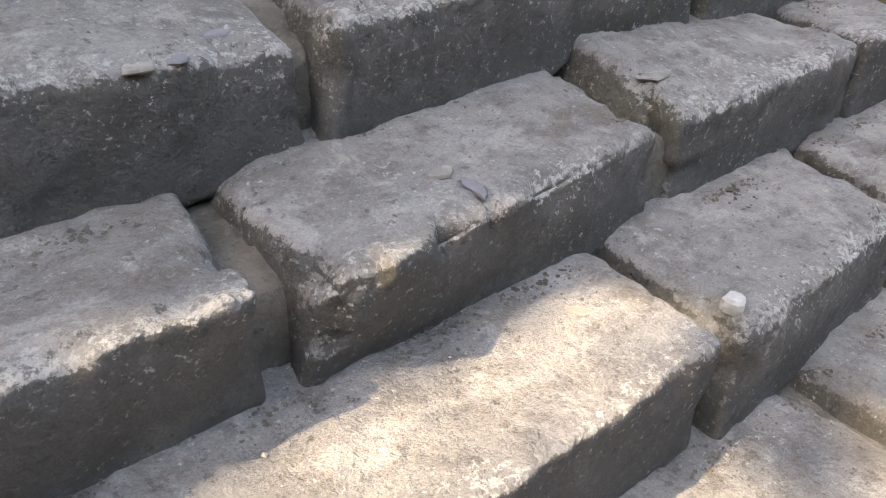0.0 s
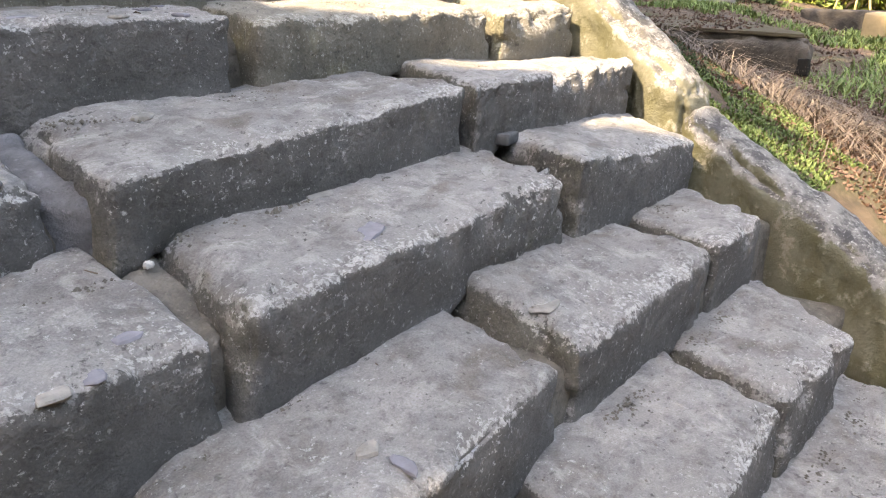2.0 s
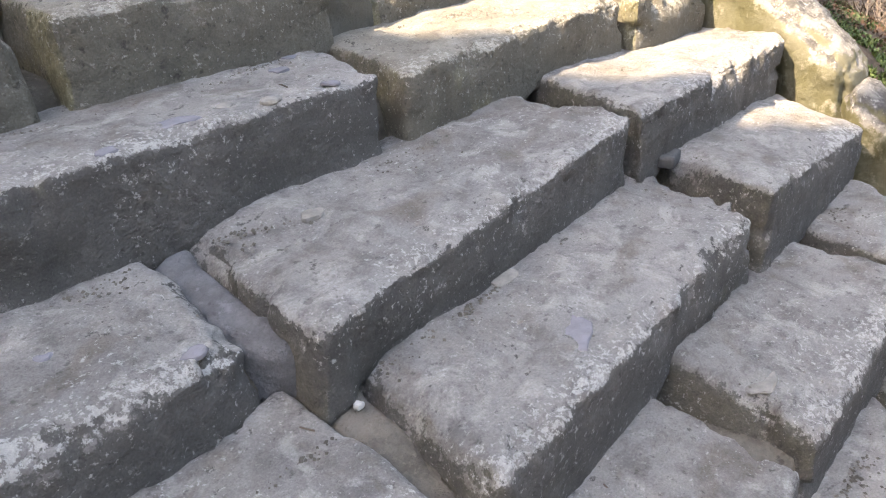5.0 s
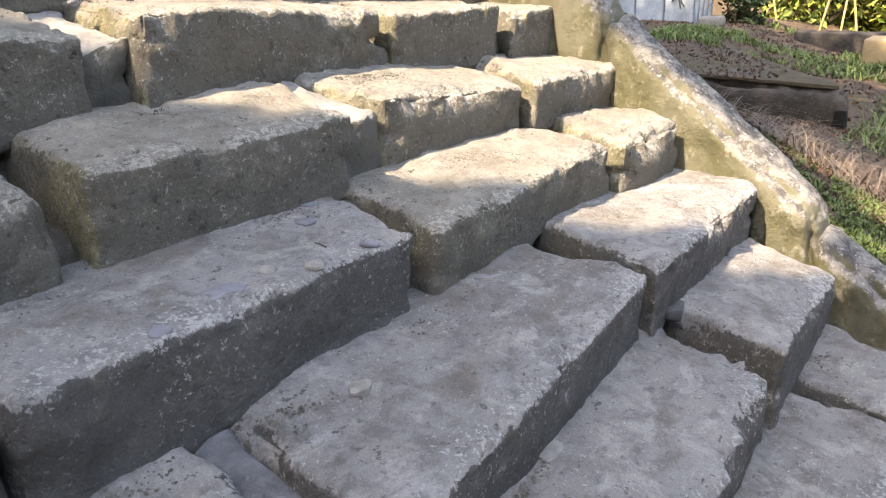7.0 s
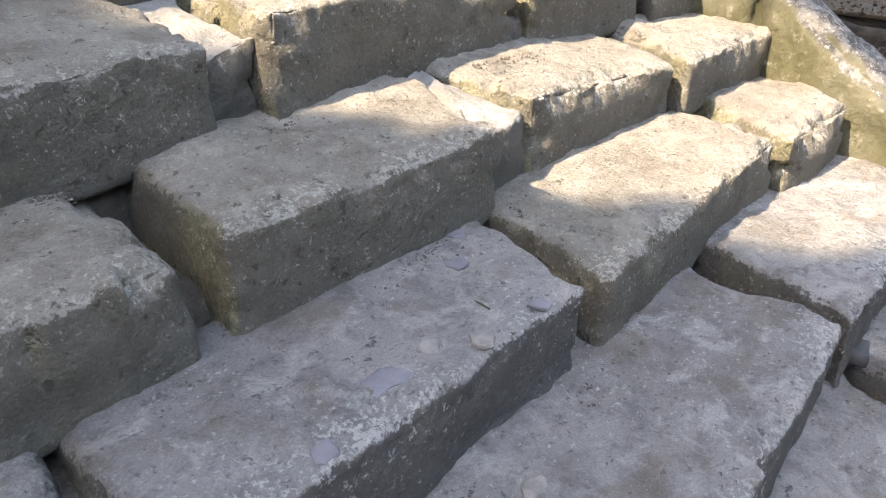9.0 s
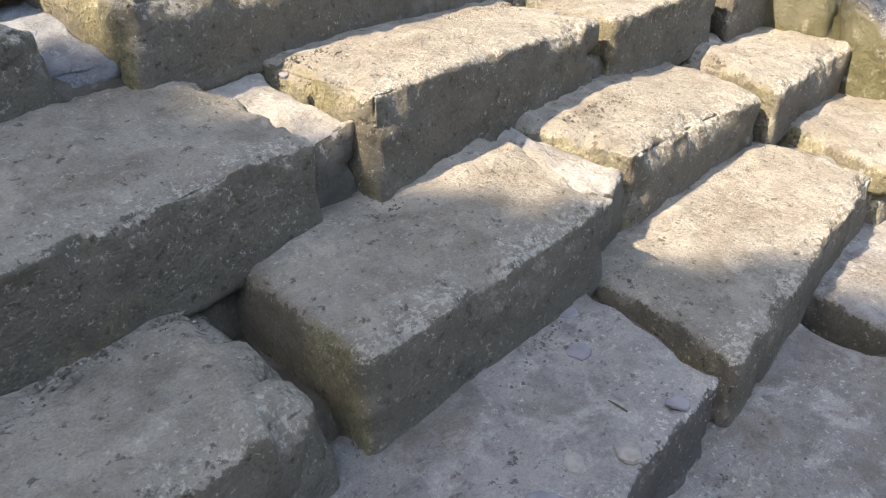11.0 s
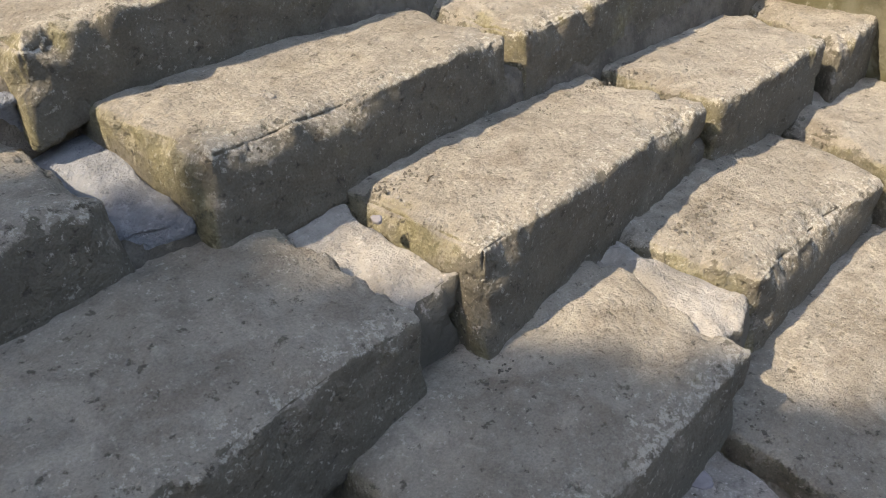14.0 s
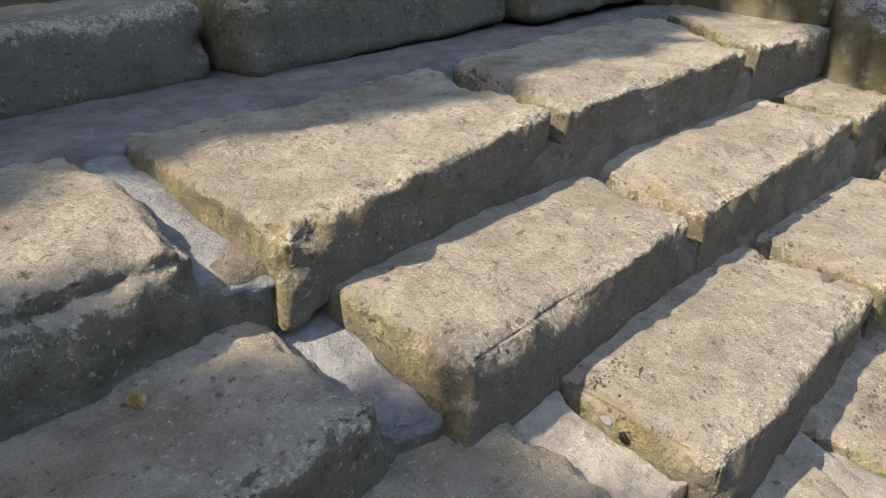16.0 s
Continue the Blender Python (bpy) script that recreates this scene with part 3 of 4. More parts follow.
def leaf_cloud(points, size, seed):
    """Folded leaves, one at each point, turned at random."""
    rng = np.random.default_rng(seed)
    verts, faces = [], []
    for c, across in zip(points, np.broadcast_to(size, len(points))):
        a = rng.normal(size=3)
        a /= np.linalg.norm(a)
        b = np.cross(a, rng.normal(size=3))
        b /= np.linalg.norm(b)
        up = np.cross(a, b)
        s = across * rng.uniform(0.6, 1.3)
        n = len(verts)
        verts += [c - a * s, c + b * s * 0.45 + up * s * 0.12, c + a * s, c - b * s * 0.45 + up * s * 0.12]
        faces += [(n, n + 1, n + 2), (n, n + 2, n + 3)]
    return verts, faces


def limb(path, radii, sides=10):
    """A tapered tube through the points of path."""
    verts, faces = [], []
    for k, (c, r) in enumerate(zip(path, radii)):
        c = Vector(c)
        ahead = Vector(path[min(k + 1, len(path) - 1)]) - Vector(path[max(k - 1, 0)])
        side = ahead.orthogonal().normalized()
        other = ahead.cross(side).normalized()
        for i in range(sides):
            a = 2 * math.pi * i / sides
            rr = r * (1 + 0.10 * math.sin(3 * a + k) + 0.06 * math.sin(5 * a - 2 * k))
            verts.append(c + side * rr * math.cos(a) + other * rr * math.sin(a))
    for k in range(len(path) - 1):
        for i in range(sides):
            j = (i + 1) % sides
            faces.append((k * sides + i, k * sides + j, (k + 1) * sides + j, (k + 1) * sides + i))
    return verts, faces


def join(pieces):
    verts, faces = [], []
    for v, f in pieces:
        n = len(verts)
        verts += list(v)
        faces += [tuple(i + n for i in face) for face in f]
    return verts, faces


def fallen(pts):
    """Where the shadows of the points fall on the slope of the flight, in plan."""
    s = (pts[:, 2] - 0.65 * pts[:, 1] - 0.1) / (-SUN_WAY.z + 0.65 * SUN_WAY.y)
    fall = pts + s[:, None] * np.array(SUN_WAY)
    return fall[:, 0], fall[:, 1]


def tree(x, y, centre, spread, leaves, seed, label):
    """A leaning tree with limbs and a crown in clumps; the crown keeps open where the sun reaches the steps."""
    rng = np.random.default_rng(seed)
    base = Vector((x, y, float(ground_height(x, y)) - 0.1))
    top = Vector(centre)
    thing = new("tree")
    tagged(thing, label, "tree")
    stem = [base, base.lerp(top, 0.3) + Vector((0.2, -0.1, 0.6)), base.lerp(top, 0.6) + Vector((0.1, 0.1, 0.5)), top]
    part("trunk", mesh_from("trunk", *limb(stem, (0.34, 0.26, 0.20, 0.10)), BARK), thing)
    clumps = rng.uniform(-1, 1, size=(90, 3)) * np.array(spread) + np.array(centre)
    for c in clumps[:14]:
        mid = stem[2].lerp(Vector(c), 0.5) + Vector((0, 0, 0.3))
        run = np.array([stem[2].lerp(mid, f) for f in (0, 0.5)] + [mid.lerp(Vector(c), f) for f in (0, 0.5, 1)])
        if not sunlit(*fallen(run)).any():
            part("limb", mesh_from("limb", *limb([stem[2], mid, Vector(c)], (0.09, 0.05, 0.015), 6), BARK), thing)
    pts = clumps[rng.integers(0, 90, leaves)] + rng.normal(size=(leaves, 3)) * np.array((0.75, 0.75, 0.35))
    fx, fy = fallen(pts)
    open_sky = sunlit(fx, fy)
    thin = open_sky & (fy < 0.86) & (fy > -0.6) & (fx < 3.0) & (rng.random(len(pts)) < 0.97)
    fine = np.repeat(pts[thin], 2, axis=0)
    fine = fine + rng.normal(size=fine.shape) * 0.12
    size = np.concatenate([np.full((~open_sky).sum(), 0.17), np.full(len(fine), 0.035)])
    part("crown", mesh_from("crown", *leaf_cloud(np.concatenate([pts[~open_sky], fine]), size, seed), LEAF, False), thing)


tree(-7.6, 7.4, (-4.2, 3.6, 8.6), (3.6, 3.6, 0.9), 28000, 11, "leafy tree leaning over the stone steps")
tree(1.2, 9.8, (1.4, 5.8, 8.2), (3.4, 2.6, 0.9), 16000, 12, "leafy tree behind the top of the steps")


# ---------------------------------------------------------------- the added backdrop around
def added_woods():
    """An added ring of foliage that closes the place and cuts low skylight on the risers: an uneven wall with a ragged
    top, beyond everything else.
    """
    around, up = 220, 16
    verts, faces = [], []
    a = np.repeat(np.linspace(0, 2 * np.pi, around, endpoint=False), up)
    h = np.tile(np.linspace(0, 1, up), around)
    ring = np.stack([np.cos(a) * 9, np.sin(a) * 9, h * 5], axis=-1)
    r = 17.0 + 1.6 * fbm(ring, 0.5, 4, 91) - 3.0 * h ** 2
    top = 8.5 + 2.2 * fbm(np.stack([np.cos(a) * 9, np.sin(a) * 9, a * 0], axis=-1), 0.35, 3, 92)
    x, y = 2 + r * np.cos(a), 2 + r * np.sin(a)
    verts = np.stack([x, y, ground_height(x, y) - 0.3 + h * top], axis=-1)
    for i in range(around):
        j = (i + 1) % around
        faces += [(i * up + k, j * up + k, j * up + k + 1, i * up + k + 1) for k in range(up - 1)]
    ob = new("backdrop", mesh_from("backdrop", verts, faces, WOODS))
    tagged(ob, "added ring of green foliage that blocks low skylight all around", "woodland", kind="structure")
    leaves = verts[np.random.default_rng(5).integers(0, len(verts), 9000)]
    leaves = leaves + np.random.default_rng(6).normal(size=leaves.shape) * 0.55
    leaves[:, 2] = np.maximum(leaves[:, 2], 0.4)
    tagged(new("far_foliage", mesh_from("far_foliage", *leaf_cloud(leaves, 0.32, 7), LEAF, False)), "leaves added along the foliage backdrop", "foliage", kind="stuff")


added_woods()


# ---------------------------------------------------------------- beside the steps: platform, grass, litter
def shaped(name, size, at, seed, material, radius=0.03, cell=0.04, rough=1.0, chips=1.0, turn=0.0, lean=0.0):
    p, faces, wear = worn_box(size, cell, radius, seed, rough, chips)
    p = p - np.array((size[0] / 2, size[1] / 2, 0))
    m = pose(*at, lean, 0, turn)
    verts = [m @ Vector(v) for v in p]
    return mesh_from(name, verts, faces, material)


def terrace(name, size, at, seed, material, rough):
    """A low block of masonry whose far end runs off at a slant."""
    p, faces, wear = worn_box(size, 0.04, 0.09, seed, rough, 2.2)
    x = at[0] + p[:, 0] + 0.22 * p[:, 1]
    y = at[1] + p[:, 1] + 0.62 * p[:, 0]
    return mesh_from(name, np.stack([x, y, at[2] + p[:, 2]], axis=-1), faces, material)


platform = new("stone_platform", terrace("stone_platform", (2.4, 3.4, 0.44), (5.72, 1.61, 0.50), 401, PLATFORM, 2.2))
tagged(platform, "low weathered stone platform with a mossy top", "platform", kind="structure")
part("moss_layer", terrace("moss_layer", (2.3, 3.2, 0.03), (5.77, 1.70, 0.920), 402, MOSS, 1.2), platform, "brown-green moss and litter")
part("drain_hole", shaped("drain_hole", (0.06, 0.09, 0.12), (5.735, 1.70, 0.68), 403, HOLE, 0.01, 0.02, 0.3, turn=-12), platform, "dark square drain hole")

rng = np.random.default_rng(3)


def scatter(n, x0, x1, y0, y1, keep=None):
    x, y = rng.uniform(x0, x1, n), rng.uniform(y0, y1, n)
    if keep is not None:
        ok = keep(x, y)
        x, y = x[ok], y[ok]
    return np.stack([x, y, ground_height(x, y)], axis=-1)


def beside_kerb(x, y):
    return x > 2.77 + np.clip((y - 0.28) * 0.26, 0, 0.75)


def patchy(scale, level, seed):
    return lambda x, y: (fbm(np.stack([x, y, x * 0], axis=-1), scale, 3, seed) > level) & beside_kerb(x, y) & ~((x > 5.7) & (x < 8) & (y > 1.6))


def strip(level):
    return lambda x, y: patchy(2.6, level, 8)(x, y) & (x - np.clip(y * 0.28, 0, 0.6) < 3.75 + 0.35 * fbm(np.stack([x, y, x * 0], axis=-1), 2.0, 2, 14))


tagged(blades("grass", scatter(52000, 2.6, 4.6, -1.0, 1.75, strip(-0.12)), 0.022, 0.0045, 0.9, CREEPER, 21), "low bright green ground cover", "grass", kind="stuff")
tagged(blades("grass", scatter(8000, 5.2, 9.5, -1.5, 1.6, patchy(1.0, -0.12, 9)), 0.13, 0.0045, 1.3, GRASS, 22), "tufts of long green grass", "grass", kind="stuff")
tagged(blades("grass", scatter(11000, 7.0, 10.6, 0.6, 4.2, patchy(1.0, -0.22, 10)), 0.09, 0.006, 1.2, GRASS, 23), "tufts of grass on bare soil", "grass", kind="stuff")
tagged(blades("straw", scatter(6500, 3.9, 5.7, -0.6, 2.1, patchy(1.3, -0.15, 12)), 0.19, 0.0026, 2.6, STRAW, 24, 0.40), "flattened dry straw", "straw", kind="stuff")


def litter_patch(name, spots, size, material, seed, label):
    verts, faces = leaf_cloud(np.array(spots) + np.array((0, 0, size * 0.35)), size, seed)
    return tagged(new(name, mesh_from(name, verts, faces, material, False)), label, "leaves", kind="stuff")


litter_patch("leaf_litter", scatter(26000, 3.4, 5.9, -0.8, 3.4, beside_kerb), 0.014, LITTER, 31, "brown fallen leaves on the soil")
litter_patch("leaf_litter", scatter(5000, 6.0, 11.0, 1.2, 6.5), 0.022, LITTER, 32, "brown fallen leaves on the far soil")
on_top = scatter(2600, 5.9, 8.0, 2.2, 5.6)
on_top[:, 2] = np.where(on_top[:, 1] > 1.75 + 0.62 * (on_top[:, 0] - 5.72), 0.945, on_top[:, 2])
litter_patch("leaf_litter", on_top, 0.02, LITTER, 34, "dry leaves lying on the mossy platform")
litter_patch("ground_plants", scatter(5000, 3.1, 4.6, 1.45, 2.5, beside_kerb), 0.014, DARK_LEAF, 33, "small dull green weeds by the kerb")

# ---------------------------------------------------------------- the far side: wall, timber, hedge
far_wall = new("far_wall")
tagged(far_wall, "weathered whitewashed wall with blue-white peeling paint", "wall", kind="structure")
for k in range(9):
    y = 4.66 + 0.42 * k
    part("wall_panel", shaped("wall_panel", (0.10, 0.405, 2.4), (10.9, y, 0.85), 420 + k, WHITEWASH, 0.015, 0.06, 0.8), far_wall)
for k in range(5):
    part("slat", shaped("slat", (0.05, 0.05, 2.2), (10.7, 4.42 - 0.06 * k, 0.85), 440 + k, WHITEWASH, 0.01, 0.05, 0.5), far_wall)
cracks = random.Random(9)
for k in range(16):
    y, z = cracks.uniform(4.5, 7.6), cracks.uniform(0.95, 1.5)
    flat = k % 3 == 0
    run = [(10.83, y, z)]
    for _ in range(4):
        y += cracks.uniform(0.06, 0.16) if flat else cracks.uniform(-0.06, 0.06)
        z += cracks.uniform(-0.03, 0.03) if flat else cracks.uniform(0.05, 0.16)
        run.append((10.83, y, z))
    part("crack", mesh_from("crack", *limb(run, (0.010, 0.014, 0.010, 0.012, 0.006), 5), TAR), far_wall, "dark crack in the paint")

timber = new("timber_beam", shaped("timber_beam", (0.25, 1.1, 0.26), (10.1, 2.42, 0.71), 451, LOG, 0.02, 0.04, 0.8, 0.4))
tagged(timber, "dark weathered timber beam lying on the grass", "beam")
sawn = new("sandstone_block", shaped("sandstone_block", (0.5, 0.9, 0.28), (9.35, 1.65, 0.70), 452, SAWN, 0.02, 0.04, 0.6, 0.4))
tagged(sawn, "orange-brown sandstone block lying on the grass", "block")
lump = new("concrete_lump", shaped("concrete_lump", (0.22, 0.32, 0.18), (10.3, 4.02, 0.93), 453, GREY_PEBBLE, 0.05, 0.03, 1.8))
tagged(lump, "broken lump of pale concrete on bare soil", "rubble")


def bush(x, y, z, spread, leaves, size, material, seed, label):
    r = np.random.default_rng(seed)
    thing = new("bush")
    tagged(thing, label, "bush")
    for k in range(9):
        tip = Vector((x, y, z)) + Vector(r.uniform(-1, 1, 3) * np.array(spread) * 0.8) + Vector((0, 0, spread[2]))
        part("stem", mesh_from("stem", *limb([Vector((x, y, z - 0.1)), Vector((x, y, z)).lerp(tip, 0.5), tip], (0.03, 0.02, 0.008), 5), BARK), thing)
    clumps = r.uniform(-1, 1, size=(22, 3)) * np.array(spread) + np.array((x, y, z + spread[2]))
    pts = clumps[r.integers(0, 22, leaves)] + r.normal(size=(leaves, 3)) * np.array(spread) * 0.22
    pts[:, 2] = np.maximum(pts[:, 2], ground_height(pts[:, 0], pts[:, 1]) + 0.01)
    part("foliage", mesh_from("foliage", *leaf_cloud(pts, size, seed), material, False), thing)


bush(10.7, 3.78, 0.95, (0.25, 0.22, 0.25), 700, 0.05, DARK_LEAF, 61, "dark green bush against the fence")
for k in range(7):
    bush(12.4 + 0.3 * (k % 2), 3.2 - 0.85 * k, 0.75, (0.6, 0.7, 0.9), 2600, 0.075, BRIGHT_LEAF, 70 + k, "sunlit yellow-green bush in a hedge")
for k in range(9):
    y = 3.4 - 0.33 * k + 0.1 * math.sin(5 * k)
    foot = Vector((11.3 + 0.2 * math.sin(3 * k), y, 0.68))
    lean = Vector((0.3 * math.sin(7 * k), 0.55 * math.cos(4 * k), 2.2))
    cane = new("dry_cane", mesh_from("dry_cane", *limb([foot, foot + lean * 0.5, foot + lean + Vector((0, 0, 0.1))], (0.016, 0.013, 0.008), 7), BAMBOO))
    tagged(cane, "dry yellow cane standing before the hedge", "cane", "dry canes")


# ---------------------------------------------------------------- loose stones on the steps
def pebble(name, x, y, z, size, seed, material, label, category="pebble", turn=0.0, group="", lower=0.0):
    """A stone with an uneven outline and a flattish top."""
    rings, sides = 6, 11
    r0 = random.Random(seed)
    lobes = [(r0.uniform(0.05, 0.14), r0.uniform(0, 6.28)) for _ in range(3)]
    verts = [(0, 0, -0.5)]
    for i in range(1, rings):
        lat = math.pi * i / rings
        flat = abs(math.cos(lat)) ** 0.6 * math.copysign(1, -math.cos(lat)) * 0.5
        for k in range(sides):
            a = 2 * math.pi * k / sides
            r = 0.5 * math.sin(lat) ** 0.55 * (1 + sum(h * math.cos((m + 2) * a + s) for m, (h, s) in enumerate(lobes)) + r0.uniform(-0.06, 0.06))
            verts.append((r * math.cos(a), r * math.sin(a), flat + r0.uniform(-0.05, 0.05)))
    verts.append((0, 0, 0.5))
    last = len(verts) - 1
    faces = [(0, 1 + (k + 1) % sides, 1 + k) for k in range(sides)]
    for i in range(rings - 2):
        for k in range(sides):
            j = (k + 1) % sides
            faces.append((1 + i * sides + k, 1 + i * sides + j, 1 + (i + 1) * sides + j, 1 + (i + 1) * sides + k))
    faces += [(last, last - sides + k, last - sides + (k + 1) % sides) for k in range(sides)]
    m = pose(x, y, settle(x, y, z) - lower + size[2] * 0.18, r0.uniform(-1.5, 1.5), r0.uniform(-1.5, 1.5), turn) @ Matrix.Diagonal((*size, 1))
    return tagged(new(name, mesh_from(name, [m @ Vector(v) for v in verts], faces, material, False)), label, category, group)


pebble("pebble", 1.115, 0.575, 0.385, (0.045, 0.038, 0.03), 501, PALE_STONE, "rounded white stone wedged in a joint of the step")
pebble("stone_flake", 0.787, 0.925, 0.612, (0.05, 0.035, 0.014), 502, GREY_PEBBLE, "flat grey stone flake on a step", "flake", 20)
pebble("pebble", 0.914, 1.70, 1.015, (0.058, 0.042, 0.016), 503, GREY_PEBBLE, "flat whitish stone at the back of a step", "pebble", 15)
tagged(new("slate_chip", shaped("slate_chip", (0.085, 0.05, 0.032), (1.90, 1.455, 0.846), 504, DARK_CHIP, 0.005, 0.012, 0.3, 0.3, 12)), "dark slate chip at the foot of a step", "chip")
pebble("stone_flake", 0.565, 1.205, 0.815, (0.06, 0.055, 0.012), 505, PURPLE_STONE, "purplish flat flake on a step", "flake", 30)
pebble("stone_flake", 1.141, 2.043, 1.212, (0.055, 0.045, 0.010), 506, PURPLE_STONE, "purplish flat flake on a step", "flake", 60)
pebble("stone_flake", 1.119, 1.835, 1.211, (0.045, 0.035, 0.010), 507, PURPLE_STONE, "purplish flat flake near the nose of a step", "flake", 80)
pebble("stone_flake", 0.966, 1.843, 1.208, (0.05, 0.045, 0.012), 508, GREY_PEBBLE, "rounded grey flake near the nose of a step", "flake", 0)
pebble("stone_flake", 0.894, 1.896, 1.208, (0.045, 0.04, 0.010), 509, GREY_PEBBLE, "brownish flake on a step", "flake", 40)
pebble("pebble", 1.025, 2.92, 1.863, (0.075, 0.052, 0.026), 510, GREY_PEBBLE, "smooth oval pebble bedded in the step", "pebble", -30, lower=0.011)
pebble("stone_flake", 0.912, 2.91, 1.867, (0.09, 0.065, 0.012), 511, GREY_PEBBLE, "flat scaled flake on the step", "flake", 10, lower=0.006)
pebble("pebble", 0.722, 1.40, 0.83, (0.019, 0.016, 0.013), 512, PALE_STONE, "small pale pebble in a joint", "pebble", lower=0.032)
pebble("stone_flake", 0.53, 1.52, 1.025, (0.045, 0.035, 0.012), 513, PURPLE_STONE, "purplish flake on a step", "flake", 15)


# thin scaled flakes
pebble("stone_flake", 0.78, 1.89, 1.213, (0.09, 0.06, 0.009), 520, PURPLE_STONE, "thin purplish flake scaled from the step", "flake", 0)
pebble("stone_flake", 0.62, 1.84, 1.213, (0.05, 0.04, 0.009), 521, PURPLE_STONE, "thin purplish flake scaled from the step", "flake", 37)
pebble("stone_flake", 0.38, 1.69, 1.018, (0.07, 0.05, 0.009), 522, PURPLE_STONE, "thin purplish flake scaled from the step", "flake", 74)
pebble("stone_flake", 0.47, 1.14, 0.812, (0.06, 0.05, 0.009), 523, PURPLE_STONE, "thin purplish flake scaled from the step", "flake", 111)
pebble("stone_flake", 0.42, 1.13, 0.812, (0.05, 0.05, 0.009), 524, GREY_PEBBLE, "thin grey flake scaled from the step", "flake", 148)
pebble("stone_flake", 1.16, 1.43, 0.815, (0.08, 0.05, 0.009), 525, GREY_PEBBLE, "thin grey flake scaled from the step", "flake", 5)
pebble("stone_flake", 1.09, 1.22, 0.816, (0.12, 0.07, 0.009), 526, PURPLE_STONE, "thin purplish flake scaled from the step", "flake", 42)
pebble("stone_flake", 0.8, 0.86, 0.608, (0.06, 0.03, 0.009), 527, PURPLE_STONE, "thin purplish flake scaled from the step", "flake", 79)
pebble("stone_flake", 0.9, 0.71, 0.408, (0.05, 0.03, 0.009), 528, GREY_PEBBLE, "thin grey flake scaled from the step", "flake", 116)
pebble("stone_flake", 1.24, 2.13, 1.213, (0.06, 0.05, 0.009), 529, PURPLE_STONE, "thin purplish flake scaled from the step", "flake", 153)
pebble("stone_flake", 1.4, 0.99, 0.608, (0.09, 0.06, 0.009), 530, GREY_PEBBLE, "thin grey flake scaled from the step", "flake", 10)
pebble("stone_flake", 1.04, 2.66, 1.632, (0.03, 0.02, 0.009), 531, PURPLE_STONE, "thin purplish flake scaled from the step", "flake", 47)


def pine_cone(x, y, z):
    """A small open cone: a core with rings of scales."""
    pieces = []
    for ring in range(6):
        h = 0.006 + ring * 0.006
        r = 0.019 * math.sin(math.pi * (ring + 1.2) / 7.5)
        for k in range(9):
            a = 2 * math.pi * (k + 0.5 * (ring % 2)) / 9
            c, s = math.cos(a), math.sin(a)
            v = [(c * r * 0.4, s * r * 0.4, h), (c * r - s * 0.006, s * r + c * 0.006, h + 0.005), (c * r * 1.15, s * r * 1.15, h + 0.009), (c * r + s * 0.006, s * r - c * 0.006, h + 0.005), (c * r * 0.9, s * r * 0.9, h)]
            pieces.append((v, [(0, 1, 2), (0, 2, 3), (4, 2, 1), (4, 3, 2), (0, 4, 1), (0, 3, 4)]))
    verts, faces = join(pieces)
    m = pose(x, y, settle(x, y, z) + 0.009, 65, 0, 40) @ Matrix.Scale(0.68, 4)
    ob = new("pine_cone", mesh_from("pine_cone", [m @ Vector(v) for v in verts], faces, BAMBOO, False))
    tagged(ob, "small dry pine cone on a step", "pine cone")


pine_cone(0.385, 3.085, 1.865)

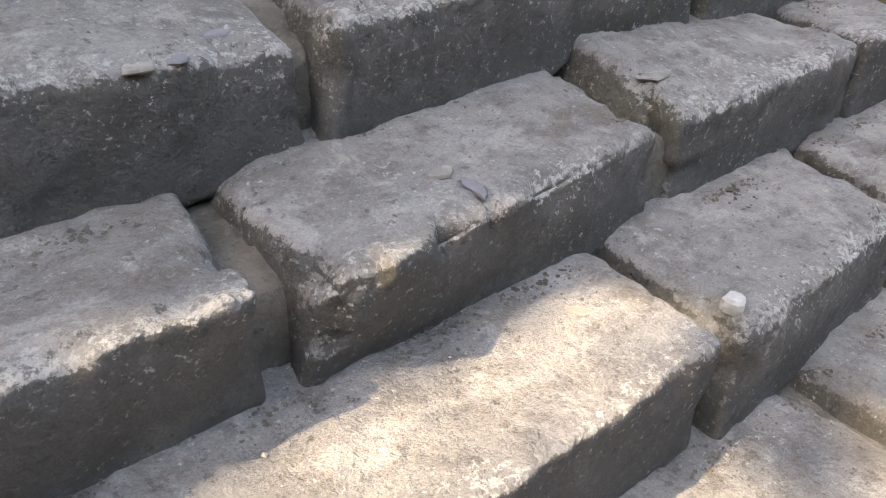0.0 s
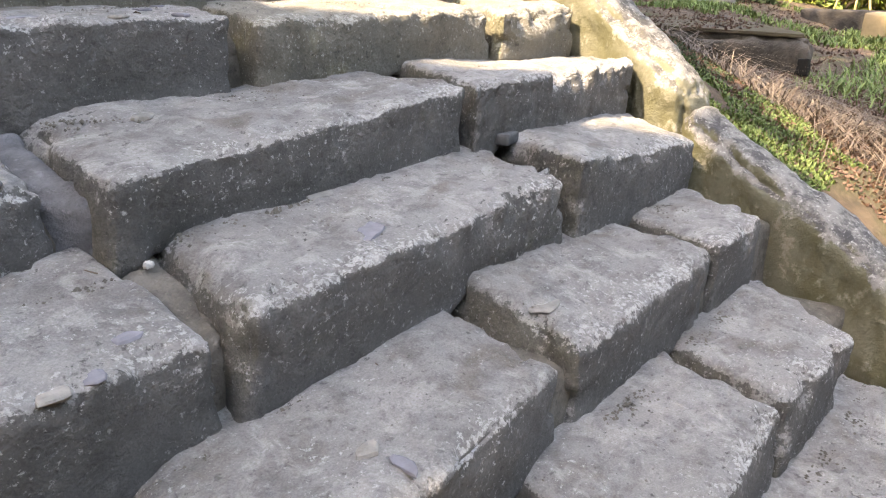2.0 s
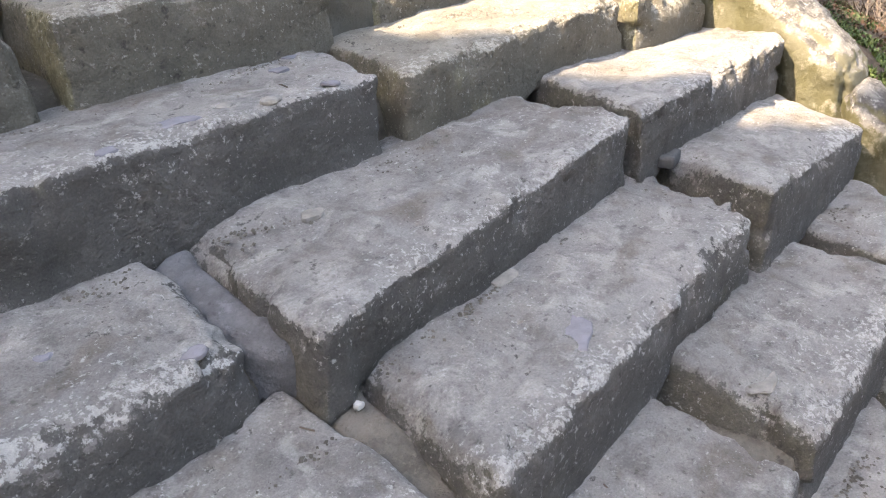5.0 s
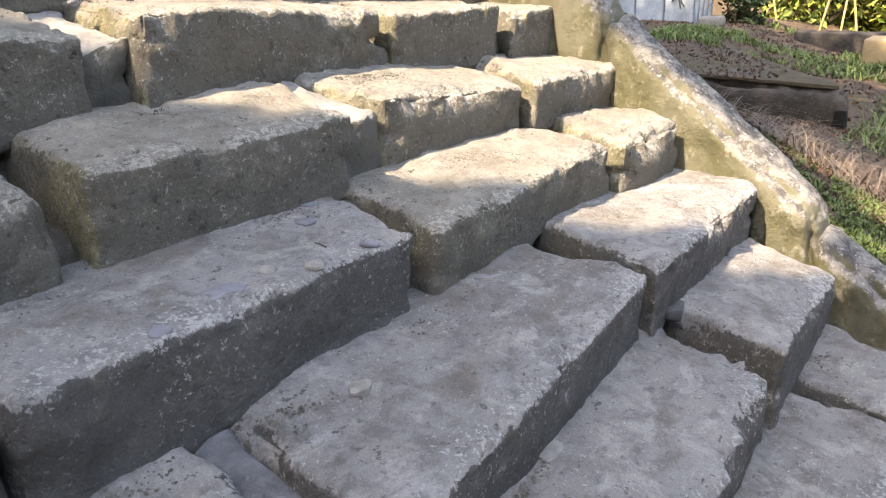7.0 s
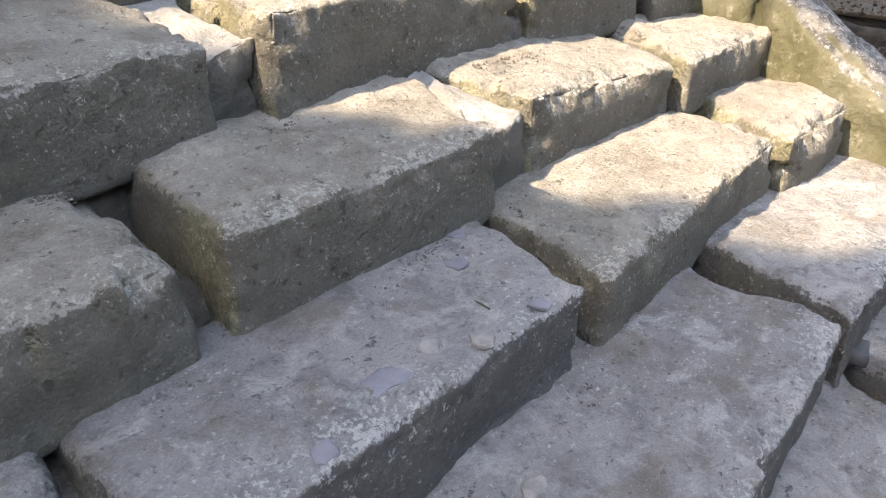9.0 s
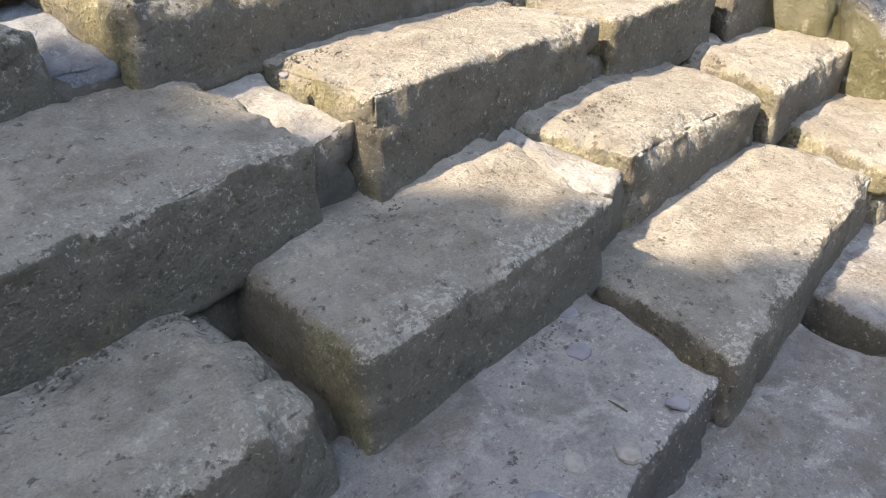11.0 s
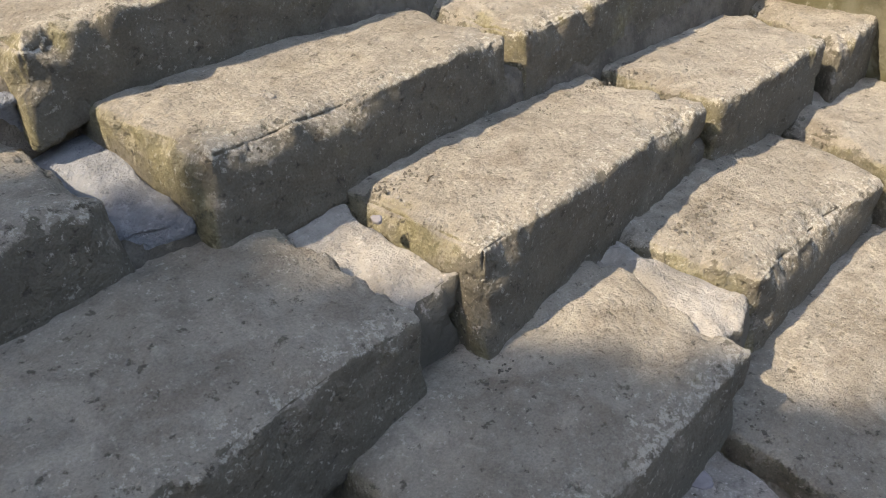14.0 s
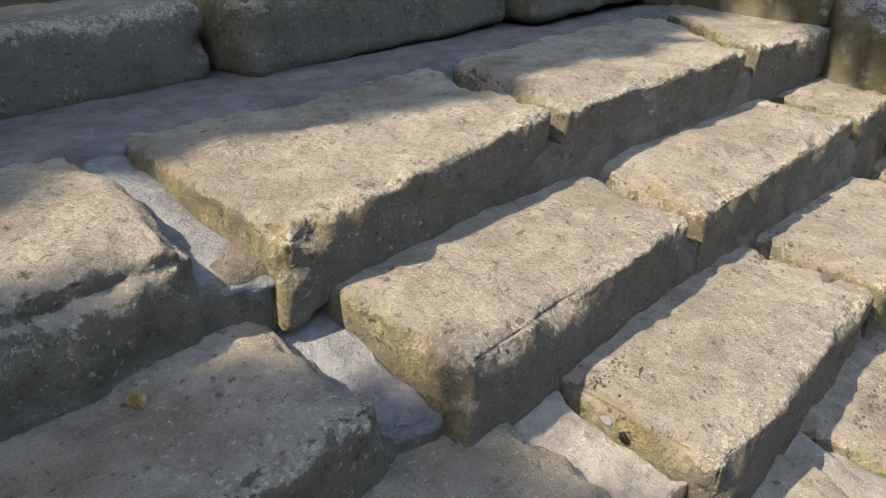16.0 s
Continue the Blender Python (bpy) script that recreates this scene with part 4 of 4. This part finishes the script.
# ---------------------------------------------------------------- crumbs and twigs on the treads
def crumbs(n, seed, least, most, spread):
    """Grit that gathers in the joints and at the backs of the treads."""
    r = np.random.default_rng(seed)
    verts, faces = [], []
    for _ in range(n):
        s = int(r.integers(0, 8))
        x = r.uniform(-0.2, 2.5)
        if not any(max(b[0][0], b[2][0]) + 0.03 < x < min(b[1][0], b[3][0]) - 0.03 for b in BLOCKS[s]):
            continue
        y = max(float(tread_back(s, x)[0]) - 0.012 - (NOSE[s + 1] - NOSE[s]) * abs(r.normal(0, spread)), NOSE[s] + 0.04)
        c = np.array([x, y, tread_height(s, x, y) + 0.002])
        q = r.uniform(least, most)
        k = len(verts)
        for d in ((1, 0, 0), (0, 1, 0), (-1, 0, 0), (0, -1, 0), (0, 0, 0.8), (0, 0, -0.8)):
            verts.append(c + np.array(d) * q * r.uniform(0.6, 1.3))
        faces += [(k + i, k + (i + 1) % 4, k + 4) for i in range(4)] + [(k + (i + 1) % 4, k + i, k + 5) for i in range(4)]
    return verts, faces


tagged(new("grit", mesh_from("grit", *crumbs(3000, 41, 0.0015, 0.005, 0.28), GREY_PEBBLE, False)), "crumbs of stone lying on the treads", "grit", kind="stuff")
tagged(new("soil_crumbs", mesh_from("soil_crumbs", *crumbs(7000, 42, 0.0015, 0.006, 0.09), BED, False)), "dark soil crumbs gathered at the backs of the treads", "soil", kind="stuff")


def twig(x, y, z, length, turn, material, label):
    m = pose(x, y, settle(x, y, z) + 0.004, 0, 0, turn)
    run = [m @ Vector((-length / 2, 0, 0)), m @ Vector((0, length * 0.06, 0.003)), m @ Vector((length / 2, 0, 0))]
    tagged(new("twig", mesh_from("twig", *limb(run, (0.0016, 0.002, 0.001), 6), material)), label, "twig")


twig(0.98, 1.09, 0.615, 0.045, 70, STRAW, "short dry straw on a step")
twig(0.91, 3.17, 2.10, 0.06, -40, BARK, "thin dark twig on a step")
twig(1.05, 1.91, 1.213, 0.04, 80, BARK, "thin dark twig on a step")
twig(1.22, 2.70, 1.665, 0.035, 20, BARK, "thin dark twig on a step")
twig(1.38, 2.95, 1.878, 0.04, 60, BARK, "thin dark twig on a step")
twig(0.62, 1.42, 0.79, 0.05, 110, STRAW, "short dry straw in a joint")
